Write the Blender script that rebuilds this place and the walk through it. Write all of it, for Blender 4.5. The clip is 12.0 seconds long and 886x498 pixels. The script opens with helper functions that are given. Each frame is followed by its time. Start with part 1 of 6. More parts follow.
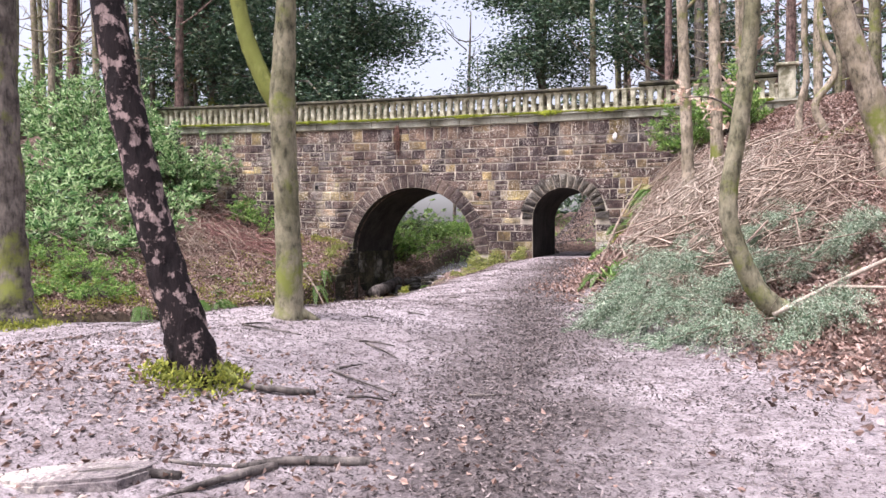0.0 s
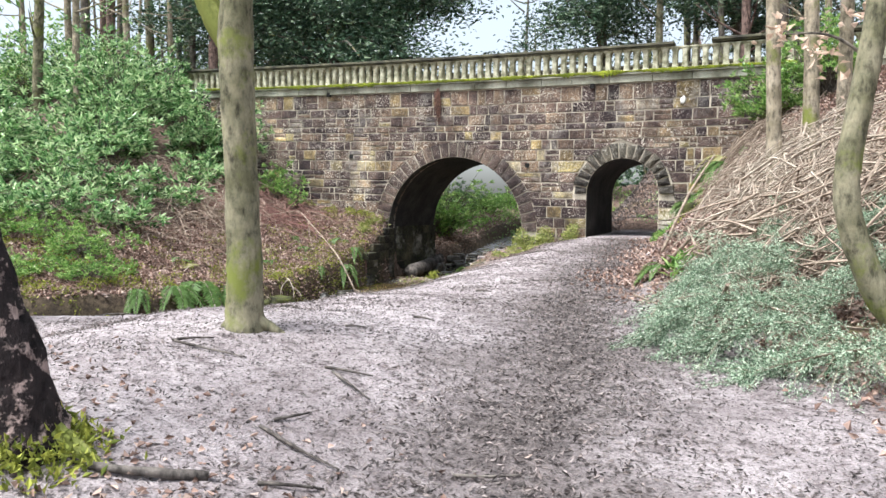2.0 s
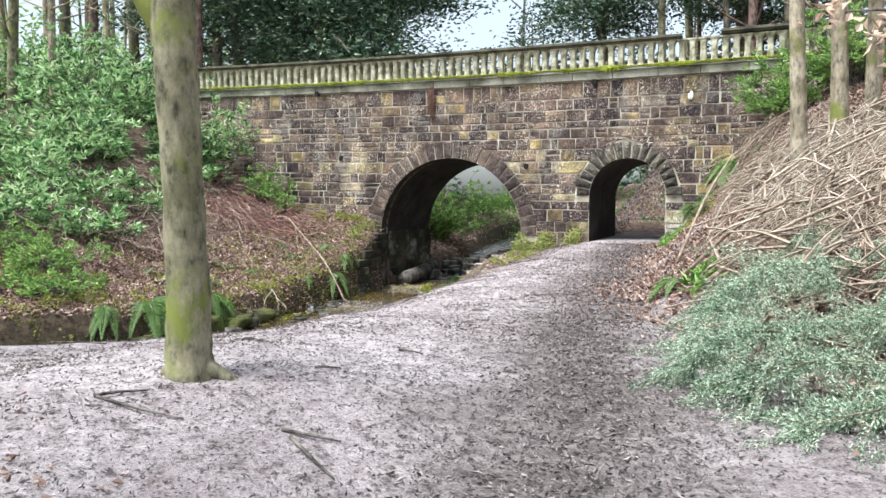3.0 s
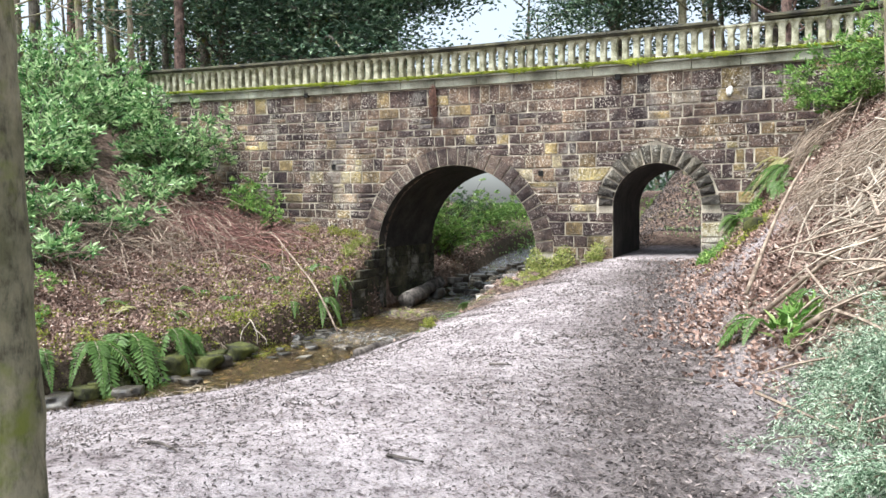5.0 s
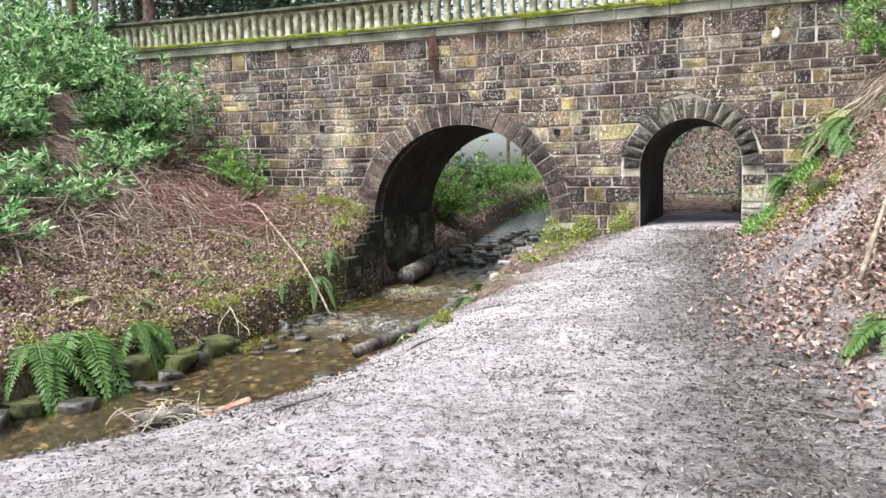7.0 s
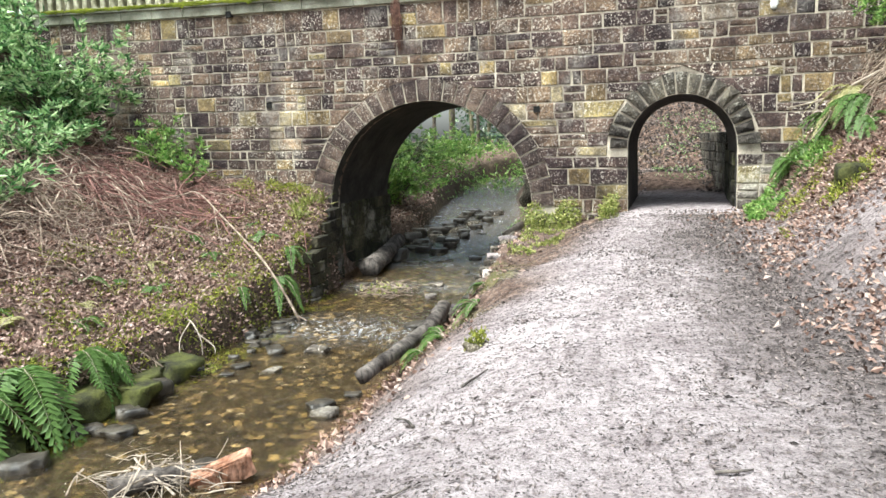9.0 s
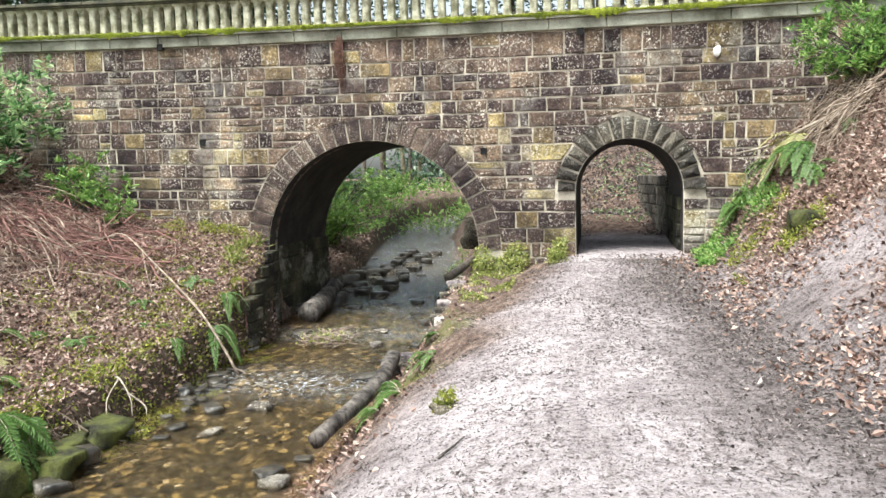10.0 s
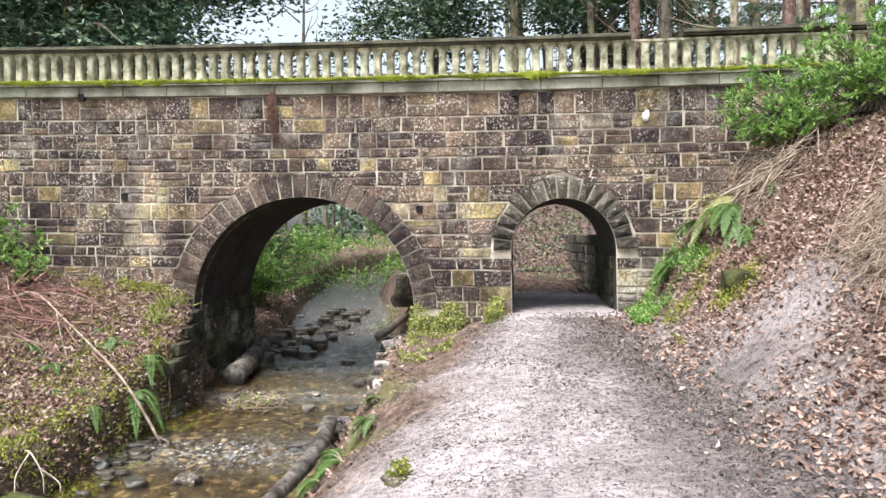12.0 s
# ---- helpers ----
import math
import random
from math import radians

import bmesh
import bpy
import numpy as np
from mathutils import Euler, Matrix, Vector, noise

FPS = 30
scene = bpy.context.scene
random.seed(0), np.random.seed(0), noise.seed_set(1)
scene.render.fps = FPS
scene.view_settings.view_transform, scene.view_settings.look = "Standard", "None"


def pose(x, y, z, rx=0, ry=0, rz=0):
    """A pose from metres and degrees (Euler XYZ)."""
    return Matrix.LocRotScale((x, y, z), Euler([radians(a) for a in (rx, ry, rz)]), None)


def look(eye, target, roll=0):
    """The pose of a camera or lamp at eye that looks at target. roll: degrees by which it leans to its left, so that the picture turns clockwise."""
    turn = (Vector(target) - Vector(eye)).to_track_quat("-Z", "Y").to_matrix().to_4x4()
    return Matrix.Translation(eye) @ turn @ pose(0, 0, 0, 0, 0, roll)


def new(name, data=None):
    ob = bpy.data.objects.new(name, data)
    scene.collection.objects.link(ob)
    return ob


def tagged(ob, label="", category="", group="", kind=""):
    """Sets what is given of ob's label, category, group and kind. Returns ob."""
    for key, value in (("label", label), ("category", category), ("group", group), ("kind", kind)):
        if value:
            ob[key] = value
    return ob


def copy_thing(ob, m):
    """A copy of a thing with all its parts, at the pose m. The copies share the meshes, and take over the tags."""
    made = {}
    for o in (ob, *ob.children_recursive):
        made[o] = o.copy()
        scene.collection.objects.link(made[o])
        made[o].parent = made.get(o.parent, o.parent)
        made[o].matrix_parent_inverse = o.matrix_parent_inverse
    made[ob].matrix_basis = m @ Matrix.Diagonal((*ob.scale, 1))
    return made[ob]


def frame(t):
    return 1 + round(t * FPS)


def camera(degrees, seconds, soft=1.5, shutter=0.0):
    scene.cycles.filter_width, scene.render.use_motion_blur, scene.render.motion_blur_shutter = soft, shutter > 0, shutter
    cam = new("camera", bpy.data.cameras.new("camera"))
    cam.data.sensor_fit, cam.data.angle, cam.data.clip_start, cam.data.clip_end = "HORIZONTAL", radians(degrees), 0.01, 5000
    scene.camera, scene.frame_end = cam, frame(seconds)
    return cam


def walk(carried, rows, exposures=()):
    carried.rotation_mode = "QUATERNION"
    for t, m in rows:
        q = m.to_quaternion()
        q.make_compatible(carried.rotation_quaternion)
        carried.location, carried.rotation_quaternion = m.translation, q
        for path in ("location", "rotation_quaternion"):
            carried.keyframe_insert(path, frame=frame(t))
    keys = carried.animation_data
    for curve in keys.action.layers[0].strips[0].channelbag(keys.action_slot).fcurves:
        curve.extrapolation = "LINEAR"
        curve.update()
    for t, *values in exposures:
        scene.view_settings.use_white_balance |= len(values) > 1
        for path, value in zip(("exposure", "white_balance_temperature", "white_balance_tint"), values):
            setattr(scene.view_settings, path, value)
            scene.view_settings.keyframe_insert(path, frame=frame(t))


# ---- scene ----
cam = camera(60.5, 12.0)
PATH = [
    (0, (5.254, -21.331, 0.532), (4.551, -19.458, 0.504), -0.2),
    (0.5, (5.201, -20.794, 0.581), (4.453, -18.94, 0.528), 0.0),
    (1, (5.099, -20.282, 0.621), (4.318, -18.442, 0.548), 0.3),
    (1.5, (5.05, -19.753, 0.649), (4.232, -17.93, 0.552), 0.5),
    (2, (4.919, -19.262, 0.676), (4.076, -17.451, 0.568), 0.5),
    (2.5, (4.718, -18.78, 0.751), (3.876, -16.969, 0.642), 0.3),
    (3, (4.537, -18.265, 0.805), (3.699, -16.453, 0.694), 0.0),
    (3.2, (4.453, -18.086, 0.818), (3.619, -16.271, 0.707), -0.1),
    (4.8, (3.719, -16.504, 0.913), (2.864, -14.698, 0.817), -0.6),
    (5, (3.598, -16.306, 0.932), (2.751, -14.496, 0.841), -0.6),
    (5.5, (3.354, -15.873, 0.927), (2.511, -14.062, 0.827), -0.7),
    (6, (3.107, -15.473, 0.964), (2.267, -13.662, 0.843), -0.9),
    (6.5, (2.814, -15.109, 1.013), (1.988, -13.294, 0.862), -1.2),
    (7, (2.536, -14.723, 0.999), (1.714, -12.91, 0.811), -1.5),
    (7.2, (2.419, -14.569, 1.04), (1.602, -12.754, 0.838), -1.6),
    (8.8, (1.072, -13.955, 1.235), (0.437, -12.078, 0.96), -2.2),
    (9, (0.956, -13.85, 1.249), (0.351, -11.963, 0.977), -2.1),
    (9.5, (0.668, -13.632, 1.298), (0.189, -11.705, 1.061), -1.7),
    (10, (0.48, -13.479, 1.339), (0.065, -11.531, 1.157), -1.5),
    (10.5, (0.361, -13.383, 1.377), (0.018, -11.415, 1.279), -1.2),
    (11, (0.235, -13.341, 1.376), (-0.039, -11.361, 1.315), -1.0),
    (11.5, (0.162, -13.329, 1.38), (-0.068, -11.343, 1.338), -1.0),
    (12, (0.148, -13.319, 1.377), (-0.053, -11.329, 1.337), -1.0),
]
walk(cam, [(t, look(eye, target, roll)) for t, eye, target, roll in PATH], [(0, 1.07, 6150, 24), (1.5, 1.16, 6100, 11), (3, 1.16, 5950, 5), (5, 1.22, 6000, 6), (7, 1.26, 5950, 5), (9, 1.28, 6100, 2), (12, 1.22, 6200, 8)])


# ---------- world, sun ----------
world = bpy.data.worlds.new("sky")
scene.world = world
world.use_nodes = True
wn = world.node_tree.nodes
sky = wn.new("ShaderNodeTexSky")
sky.sky_type, sky.sun_disc = "NISHITA", False
sky.sun_elevation, sky.sun_rotation = radians(65), radians(216)
sky.dust_density, sky.air_density, sky.ozone_density = 4.0, 1.2, 1.0
wn["Background"].inputs["Strength"].default_value = 0.13
pale = wn.new("ShaderNodeHueSaturation")
pale.inputs["Saturation"].default_value = 0.4
world.node_tree.links.new(sky.outputs[0], pale.inputs["Color"])
world.node_tree.links.new(pale.outputs[0], wn["Background"].inputs["Color"])
sun_data = bpy.data.lights.new("sun", "SUN")
sun_data.energy, sun_data.angle, sun_data.color = 3.2, radians(24), (1.0, 0.97, 0.92)
sun = new("sun", sun_data)
sun.matrix_world = look((-8, -11, 29), (0, 0, 0))


# ---------- materials ----------
def material(name, rough=0.85, spec=0.3):
    m = bpy.data.materials.new(name)
    m.use_nodes = True
    b = m.node_tree.nodes["Principled BSDF"]
    b.inputs["Roughness"].default_value = rough
    b.inputs["Specular IOR Level"].default_value = spec
    return m, m.node_tree.nodes, m.node_tree.links, b


def noise_node(m, scale, detail=6.0, rough=0.6, coords="Object"):
    n, l = m.node_tree.nodes, m.node_tree.links
    tc = n.new("ShaderNodeTexCoord") if coords != "World" else n.new("ShaderNodeNewGeometry")
    t = n.new("ShaderNodeTexNoise")
    t.inputs["Scale"].default_value, t.inputs["Detail"].default_value = scale, detail
    t.inputs["Roughness"].default_value = rough
    l.new(tc.outputs["Position" if coords == "World" else coords], t.inputs["Vector"])
    return t


def ramp(m, source, stops):
    n, l = m.node_tree.nodes, m.node_tree.links
    r = n.new("ShaderNodeValToRGB")
    els = r.color_ramp.elements
    while len(els) < len(stops):
        els.new(0.5)
    for e, (p, c) in zip(els, stops):
        e.position, e.color = p, (*c, 1) if len(c) == 3 else c
    l.new(source, r.inputs["Fac"])
    return r


def mix(m, fac, a, b, blend="MIX"):
    n, l = m.node_tree.nodes, m.node_tree.links
    x = n.new("ShaderNodeMix")
    x.data_type, x.blend_type = "RGBA", blend
    for socket, v in ((x.inputs["Factor"], fac), (x.inputs["A"], a), (x.inputs["B"], b)):
        if isinstance(v, (int, float)):
            socket.default_value = v
        elif isinstance(v, tuple):
            socket.default_value = (*v, 1)
        else:
            l.new(v, socket)
    return x.outputs["Result"]


def bump(m, height, strength, distance):
    n, l = m.node_tree.nodes, m.node_tree.links
    b = n.new("ShaderNodeBump")
    b.inputs["Strength"].default_value, b.inputs["Distance"].default_value = strength, distance
    l.new(height, b.inputs["Height"])
    l.new(b.outputs["Normal"], n["Principled BSDF"].inputs["Normal"])


def two_tone(name, dark, light, scale=8.0, rough=0.85, relief=0.01, spec=0.3, fine=60.0, lo=0.35, hi=0.68):
    """Two colours broken up at two scales, with relief."""
    m, n, l, b = material(name, rough, spec)
    big, small = noise_node(m, scale, 5, 0.6, "World"), noise_node(m, fine, 4, 0.65, "World")
    c = ramp(m, big.outputs["Fac"], [(lo, dark), (hi, light)])
    g = ramp(m, small.outputs["Fac"], [(0.3, (0.62, 0.62, 0.62)), (0.7, (1.2, 1.2, 1.2))])
    l.new(mix(m, 1.0, c.outputs["Color"], g.outputs["Color"], "MULTIPLY"), b.inputs["Base Color"])
    bump(m, small.outputs["Fac"], 0.7, relief)
    return m


def stone_material(name, per_island=False, tint=None, lichen=(0.66, 0.61, 0.55)):
    m, n, l, b = material(name, 0.9, 0.25)
    if per_island:
        rnd = n.new("ShaderNodeNewGeometry").outputs["Random Per Island"]
    else:
        rnd = n.new("ShaderNodeObjectInfo").outputs["Random"]
    if tint:
        base = ramp(m, rnd, [(0.0, tint[0]), (1.0, tint[1])]).outputs["Color"]
    else:
        base = ramp(m, rnd, [(0.0, (0.05, 0.036, 0.038)), (0.25, (0.08, 0.056, 0.056)), (0.42, (0.125, 0.09, 0.08)),
                             (0.58, (0.2, 0.145, 0.105)), (0.72, (0.09, 0.064, 0.062)), (0.86, (0.16, 0.115, 0.09)), (0.94, (0.31, 0.24, 0.12)), (1.0, (0.25, 0.22, 0.12))]).outputs["Color"]
    big = noise_node(m, 1.3, 5, 0.65, "World")
    stain = ramp(m, big.outputs["Fac"], [(0.35, (0.36, 0.34, 0.35)), (0.5, (0.95, 0.93, 0.9)), (0.66, (2.0, 1.95, 1.72))])
    grain = noise_node(m, 26, 8, 0.78, "World")
    gr = ramp(m, grain.outputs["Fac"], [(0.34, (0.3, 0.3, 0.31)), (0.5, (0.95, 0.95, 0.95)), (0.66, (1.7, 1.66, 1.6))])
    c = mix(m, 1.0, base, stain.outputs["Color"], "MULTIPLY")
    c = mix(m, 1.0, c, gr.outputs["Color"], "MULTIPLY")
    # pale lichen specks, thicker in patches
    fleck = noise_node(m, 30, 3, 0.7, "World")
    speck = ramp(m, fleck.outputs["Fac"], [(0.565, (0, 0, 0)), (0.6, (1, 1, 1))])
    patch = ramp(m, noise_node(m, 1.1, 4, 0.65, "World").outputs["Fac"], [(0.4, (0.22, 0.22, 0.22)), (0.58, (1, 1, 1))])
    f = mix(m, 1.0, speck.outputs["Color"], patch.outputs["Color"], "MULTIPLY")
    c = mix(m, f, c, lichen)
    wash = ramp(m, noise_node(m, 0.8, 6, 0.75, "World").outputs["Fac"], [(0.54, (0, 0, 0)), (0.68, (0.75, 0.75, 0.75))])
    c = mix(m, mix(m, 1.0, wash.outputs["Color"], gr.outputs["Color"], "MULTIPLY"), c, (0.42, 0.4, 0.36))
    soot = ramp(m, noise_node(m, 0.55, 5, 0.7, "World").outputs["Fac"], [(0.38, (0.45, 0.42, 0.45)), (0.6, (1.35, 1.32, 1.22))])
    c = mix(m, 1.0, c, soot.outputs["Color"], "MULTIPLY")
    l.new(c, b.inputs["Base Color"])
    bump(m, grain.outputs["Fac"], 1.0, 0.028)
    return m


STONE, STONE_REST = stone_material("sandstone"), stone_material("sandstone_rest", True)
OCHRE = stone_material("ochre_sandstone", False, ((0.3, 0.26, 0.17), (0.4, 0.35, 0.25)))
RUSTIC = stone_material("dark_voussoir_stone", False, ((0.04, 0.036, 0.033), (0.1, 0.092, 0.082)), (0.34, 0.33, 0.3))
VOUSSOIR = stone_material("ring_stone", False, ((0.06, 0.043, 0.043), (0.125, 0.094, 0.082)), (0.45, 0.41, 0.37))
MORTAR = two_tone("pale_lime_mortar", (0.16, 0.135, 0.105), (0.78, 0.69, 0.55), 1.9, 0.95, 0.008)
# Near-black albedo: the tunnels' shade is put into the wall colour.
DARKWALL = two_tone("shade_dark_tunnel_masonry", (0.018, 0.016, 0.015), (0.06, 0.054, 0.048), 2.0, 0.8, 0.02, 0.3, 14)
BALUSTER = two_tone("weathered_baluster_stone", (0.19, 0.18, 0.11), (0.6, 0.57, 0.43), 5.0, 0.9, 0.006, lo=0.38, hi=0.62)
COPING = two_tone("dark_coping_stone", (0.045, 0.042, 0.035), (0.15, 0.14, 0.09), 3.0, 0.9, 0.006)
LEDGE = two_tone("mossy_cornice_stone", (0.13, 0.125, 0.085), (0.55, 0.54, 0.43), 1.5, 0.9, 0.006)
MOSS = two_tone("moss", (0.10, 0.13, 0.015), (0.32, 0.36, 0.04), 4.0, 1.0, 0.03, 0.1, 70)


def bark(name, dark, light, scale=3.0, relief=0.02, grain=22.0, squash=0.22, lo=0.38, hi=0.64, moss=0.0):
    """Bark: colour patches over an upright, cracked grain, with green growth on part of it."""
    m, n, l, b = material(name, 0.9, 0.2)
    geo, mp = n.new("ShaderNodeNewGeometry"), n.new("ShaderNodeMapping")
    mp.inputs["Scale"].default_value = (1, 1, squash)
    l.new(geo.outputs["Position"], mp.inputs["Vector"])
    g = n.new("ShaderNodeTexNoise")
    g.inputs["Scale"].default_value, g.inputs["Detail"].default_value, g.inputs["Roughness"].default_value = grain, 6, 0.7
    l.new(mp.outputs["Vector"], g.inputs["Vector"])
    big = noise_node(m, scale, 5, 0.65, "World")
    c = ramp(m, big.outputs["Fac"], [(lo, dark), (hi, light)]).outputs["Color"]
    c = mix(m, 1.0, c, ramp(m, g.outputs["Fac"], [(0.34, (0.3, 0.3, 0.3)), (0.5, (0.95, 0.95, 0.95)), (0.7, (1.35, 1.32, 1.28))]).outputs["Color"], "MULTIPLY")
    if moss:
        f = ramp(m, noise_node(m, 1.7, 5, 0.7, "World").outputs["Fac"], [(0.62 - moss * 0.3, (0, 0, 0)), (0.72 - moss * 0.2, (1, 1, 1))]).outputs["Color"]
        c = mix(m, f, c, (0.17, 0.19, 0.045))
    l.new(c, b.inputs["Base Color"])
    bump(m, g.outputs["Fac"], 1.0, relief)
    return m


BARK_BEECH = bark("green_grey_beech_bark", (0.12, 0.115, 0.065), (0.27, 0.245, 0.165), 3.0, 0.014, 16, 0.45, moss=0.25)
BARK_MOSSY = bark("mossy_bark", (0.13, 0.15, 0.03), (0.29, 0.3, 0.1), 4.0, 0.02, 20, 0.4, moss=1.0)
BARK_BIRCH = bark("dark_peeling_birch_bark", (0.022, 0.016, 0.016), (0.4, 0.3, 0.27), 10.0, 0.05, 15, 0.3, 0.53, 0.6)
BARK_GREY = bark("grey_brown_bark", (0.07, 0.06, 0.05), (0.2, 0.175, 0.145), 4.0, 0.02, 18, 0.25, moss=0.3)
BARK_WET = bark("wet_grey_log_bark", (0.045, 0.038, 0.034), (0.2, 0.175, 0.155), 4.0, 0.02, 18, 0.3)
BARK_PALE = bark("pale_straight_bark", (0.2, 0.17, 0.115), (0.4, 0.34, 0.255), 3.0, 0.012, 16, 0.4, moss=0.25)
BARK_PINE = bark("reddish_pine_bark", (0.09, 0.06, 0.052), (0.25, 0.17, 0.14), 7.0, 0.03, 12, 0.2)


# ---------- helpers ----------
def part(name, bm, mat, parent=None, label="", smooth=False):
    me = bpy.data.meshes.new(name)
    bm.normal_update()
    bm.to_mesh(me)
    bm.free()
    return link(name, me, mat, parent, label, smooth)


def link(name, me, mat, parent=None, label="", smooth=False):
    if mat and not me.materials:
        me.materials.append(mat)
    if smooth:
        me.shade_smooth()
    ob = new(name, me)
    if parent:
        ob.parent = parent
    return tagged(ob, label) if label else ob


def raw(name, verts, faces):
    me = bpy.data.meshes.new(name)
    me.from_pydata([tuple(v) for v in verts], [], [tuple(f) for f in faces])
    me.update()
    return me


def thing(name, label, category, group="", kind="", at=(0, 0, 0)):
    ob = new(name)
    ob.location = at
    return tagged(ob, label, category, group, kind)


def box(bm, x0, x1, y0, y1, z0, z1, bevel=0.0, f=None):
    """A box, with its edges taken off; f moves its points."""
    vs = bmesh.ops.create_cube(bm, size=1)["verts"]
    for v in vs:
        v.co = Vector((x0 + (v.co.x + 0.5) * (x1 - x0), y0 + (v.co.y + 0.5) * (y1 - y0), z0 + (v.co.z + 0.5) * (z1 - z0)))
    if f:
        for v in vs:
            v.co = Vector(f(v.co))
    if bevel:
        es = list({e for v in vs for e in v.link_edges})
        bmesh.ops.bevel(bm, geom=es, offset=bevel, segments=1, affect="EDGES")


def tube(points, radii, sides=8, knots=0.0, seed=0):
    """A tapered tube along points: vertices and faces."""
    rng = random.Random(seed)
    pts = [Vector(p) for p in points]
    vs, fs = [], []
    for i, p in enumerate(pts):
        d = (pts[min(i + 1, len(pts) - 1)] - pts[max(i - 1, 0)]).normalized()
        u = d.cross(Vector((0.31, 0.95, 0.05))).normalized()
        w = d.cross(u)
        for k in range(sides):
            a = 2 * math.pi * k / sides
            r = radii[i] * (1 + knots * (rng.random() - 0.5))
            vs.append(p + (u * math.cos(a) + w * math.sin(a)) * r)
    for i in range(len(pts) - 1):
        for k in range(sides):
            a, b = i * sides + k, i * sides + (k + 1) % sides
            fs.append((a, b, b + sides, a + sides))
    fs.append(tuple(range(sides))[::-1])
    fs.append(tuple(range((len(pts) - 1) * sides, len(pts) * sides)))
    return vs, fs


def smooth_line(points, steps=6):
    """A Catmull-Rom curve through points."""
    p = [Vector(q) for q in points]
    p = [p[0] * 2 - p[1], *p, p[-1] * 2 - p[-2]]
    out = []
    for i in range(1, len(p) - 2):
        for k in range(steps):
            t = k / steps
            out.append(0.5 * (2 * p[i] + (p[i + 1] - p[i - 1]) * t + (2 * p[i - 1] - 5 * p[i] + 4 * p[i + 1] - p[i + 2]) * t * t
                              + (3 * p[i] - p[i - 1] - 3 * p[i + 1] + p[i + 2]) * t ** 3))
    return out + [p[-2]]


# ---------- the lie of the land ----------
STREAM = np.array([(13, 36), (4, 29), (-3.5, 23), (-6.2, 17.5), (-5.8, 12), (-5.0, 8), (-4.2, 4), (-3.95, 1), (-3.75, -2), (-3.75, -5), (-3.75, -7.5), (-3.7, -9.0),
                   (-4.25, -10.4), (-5.2, -11.9), (-7.4, -13.1), (-11, -13.8), (-16, -14.2), (-60, -16)], float)


def smoothstep(a, b, v):
    t = np.clip((v - a) / (b - a), 0, 1)
    return t * t * (3 - 2 * t)


def stream_distance(x, y):
    """Distance from the stream's middle line, positive on the footpath's side."""
    best, sign = np.full(x.shape, 1e9), np.ones(x.shape)
    for (ax, ay), (bx, by) in zip(STREAM[:-1], STREAM[1:]):
        dx, dy = bx - ax, by - ay
        t = np.clip(((x - ax) * dx + (y - ay) * dy) / (dx * dx + dy * dy), 0, 1)
        d = np.hypot(x - ax - t * dx, y - ay - t * dy)
        s = np.where(dx * (y - ay) - dy * (x - ax) > 0, 1.0, -1.0)
        sign = np.where(d < best - 1e-9, s, sign)
        best = np.minimum(d, best)
    return best * sign


def water_z(y):
    return np.interp(y, [-30, -12, -4.5, -3.0, 0, 3, 8, 16, 40], [-1.52, -1.46, -1.42, -1.34, -1.32, -1.25, -0.9, -0.4, 0.6])


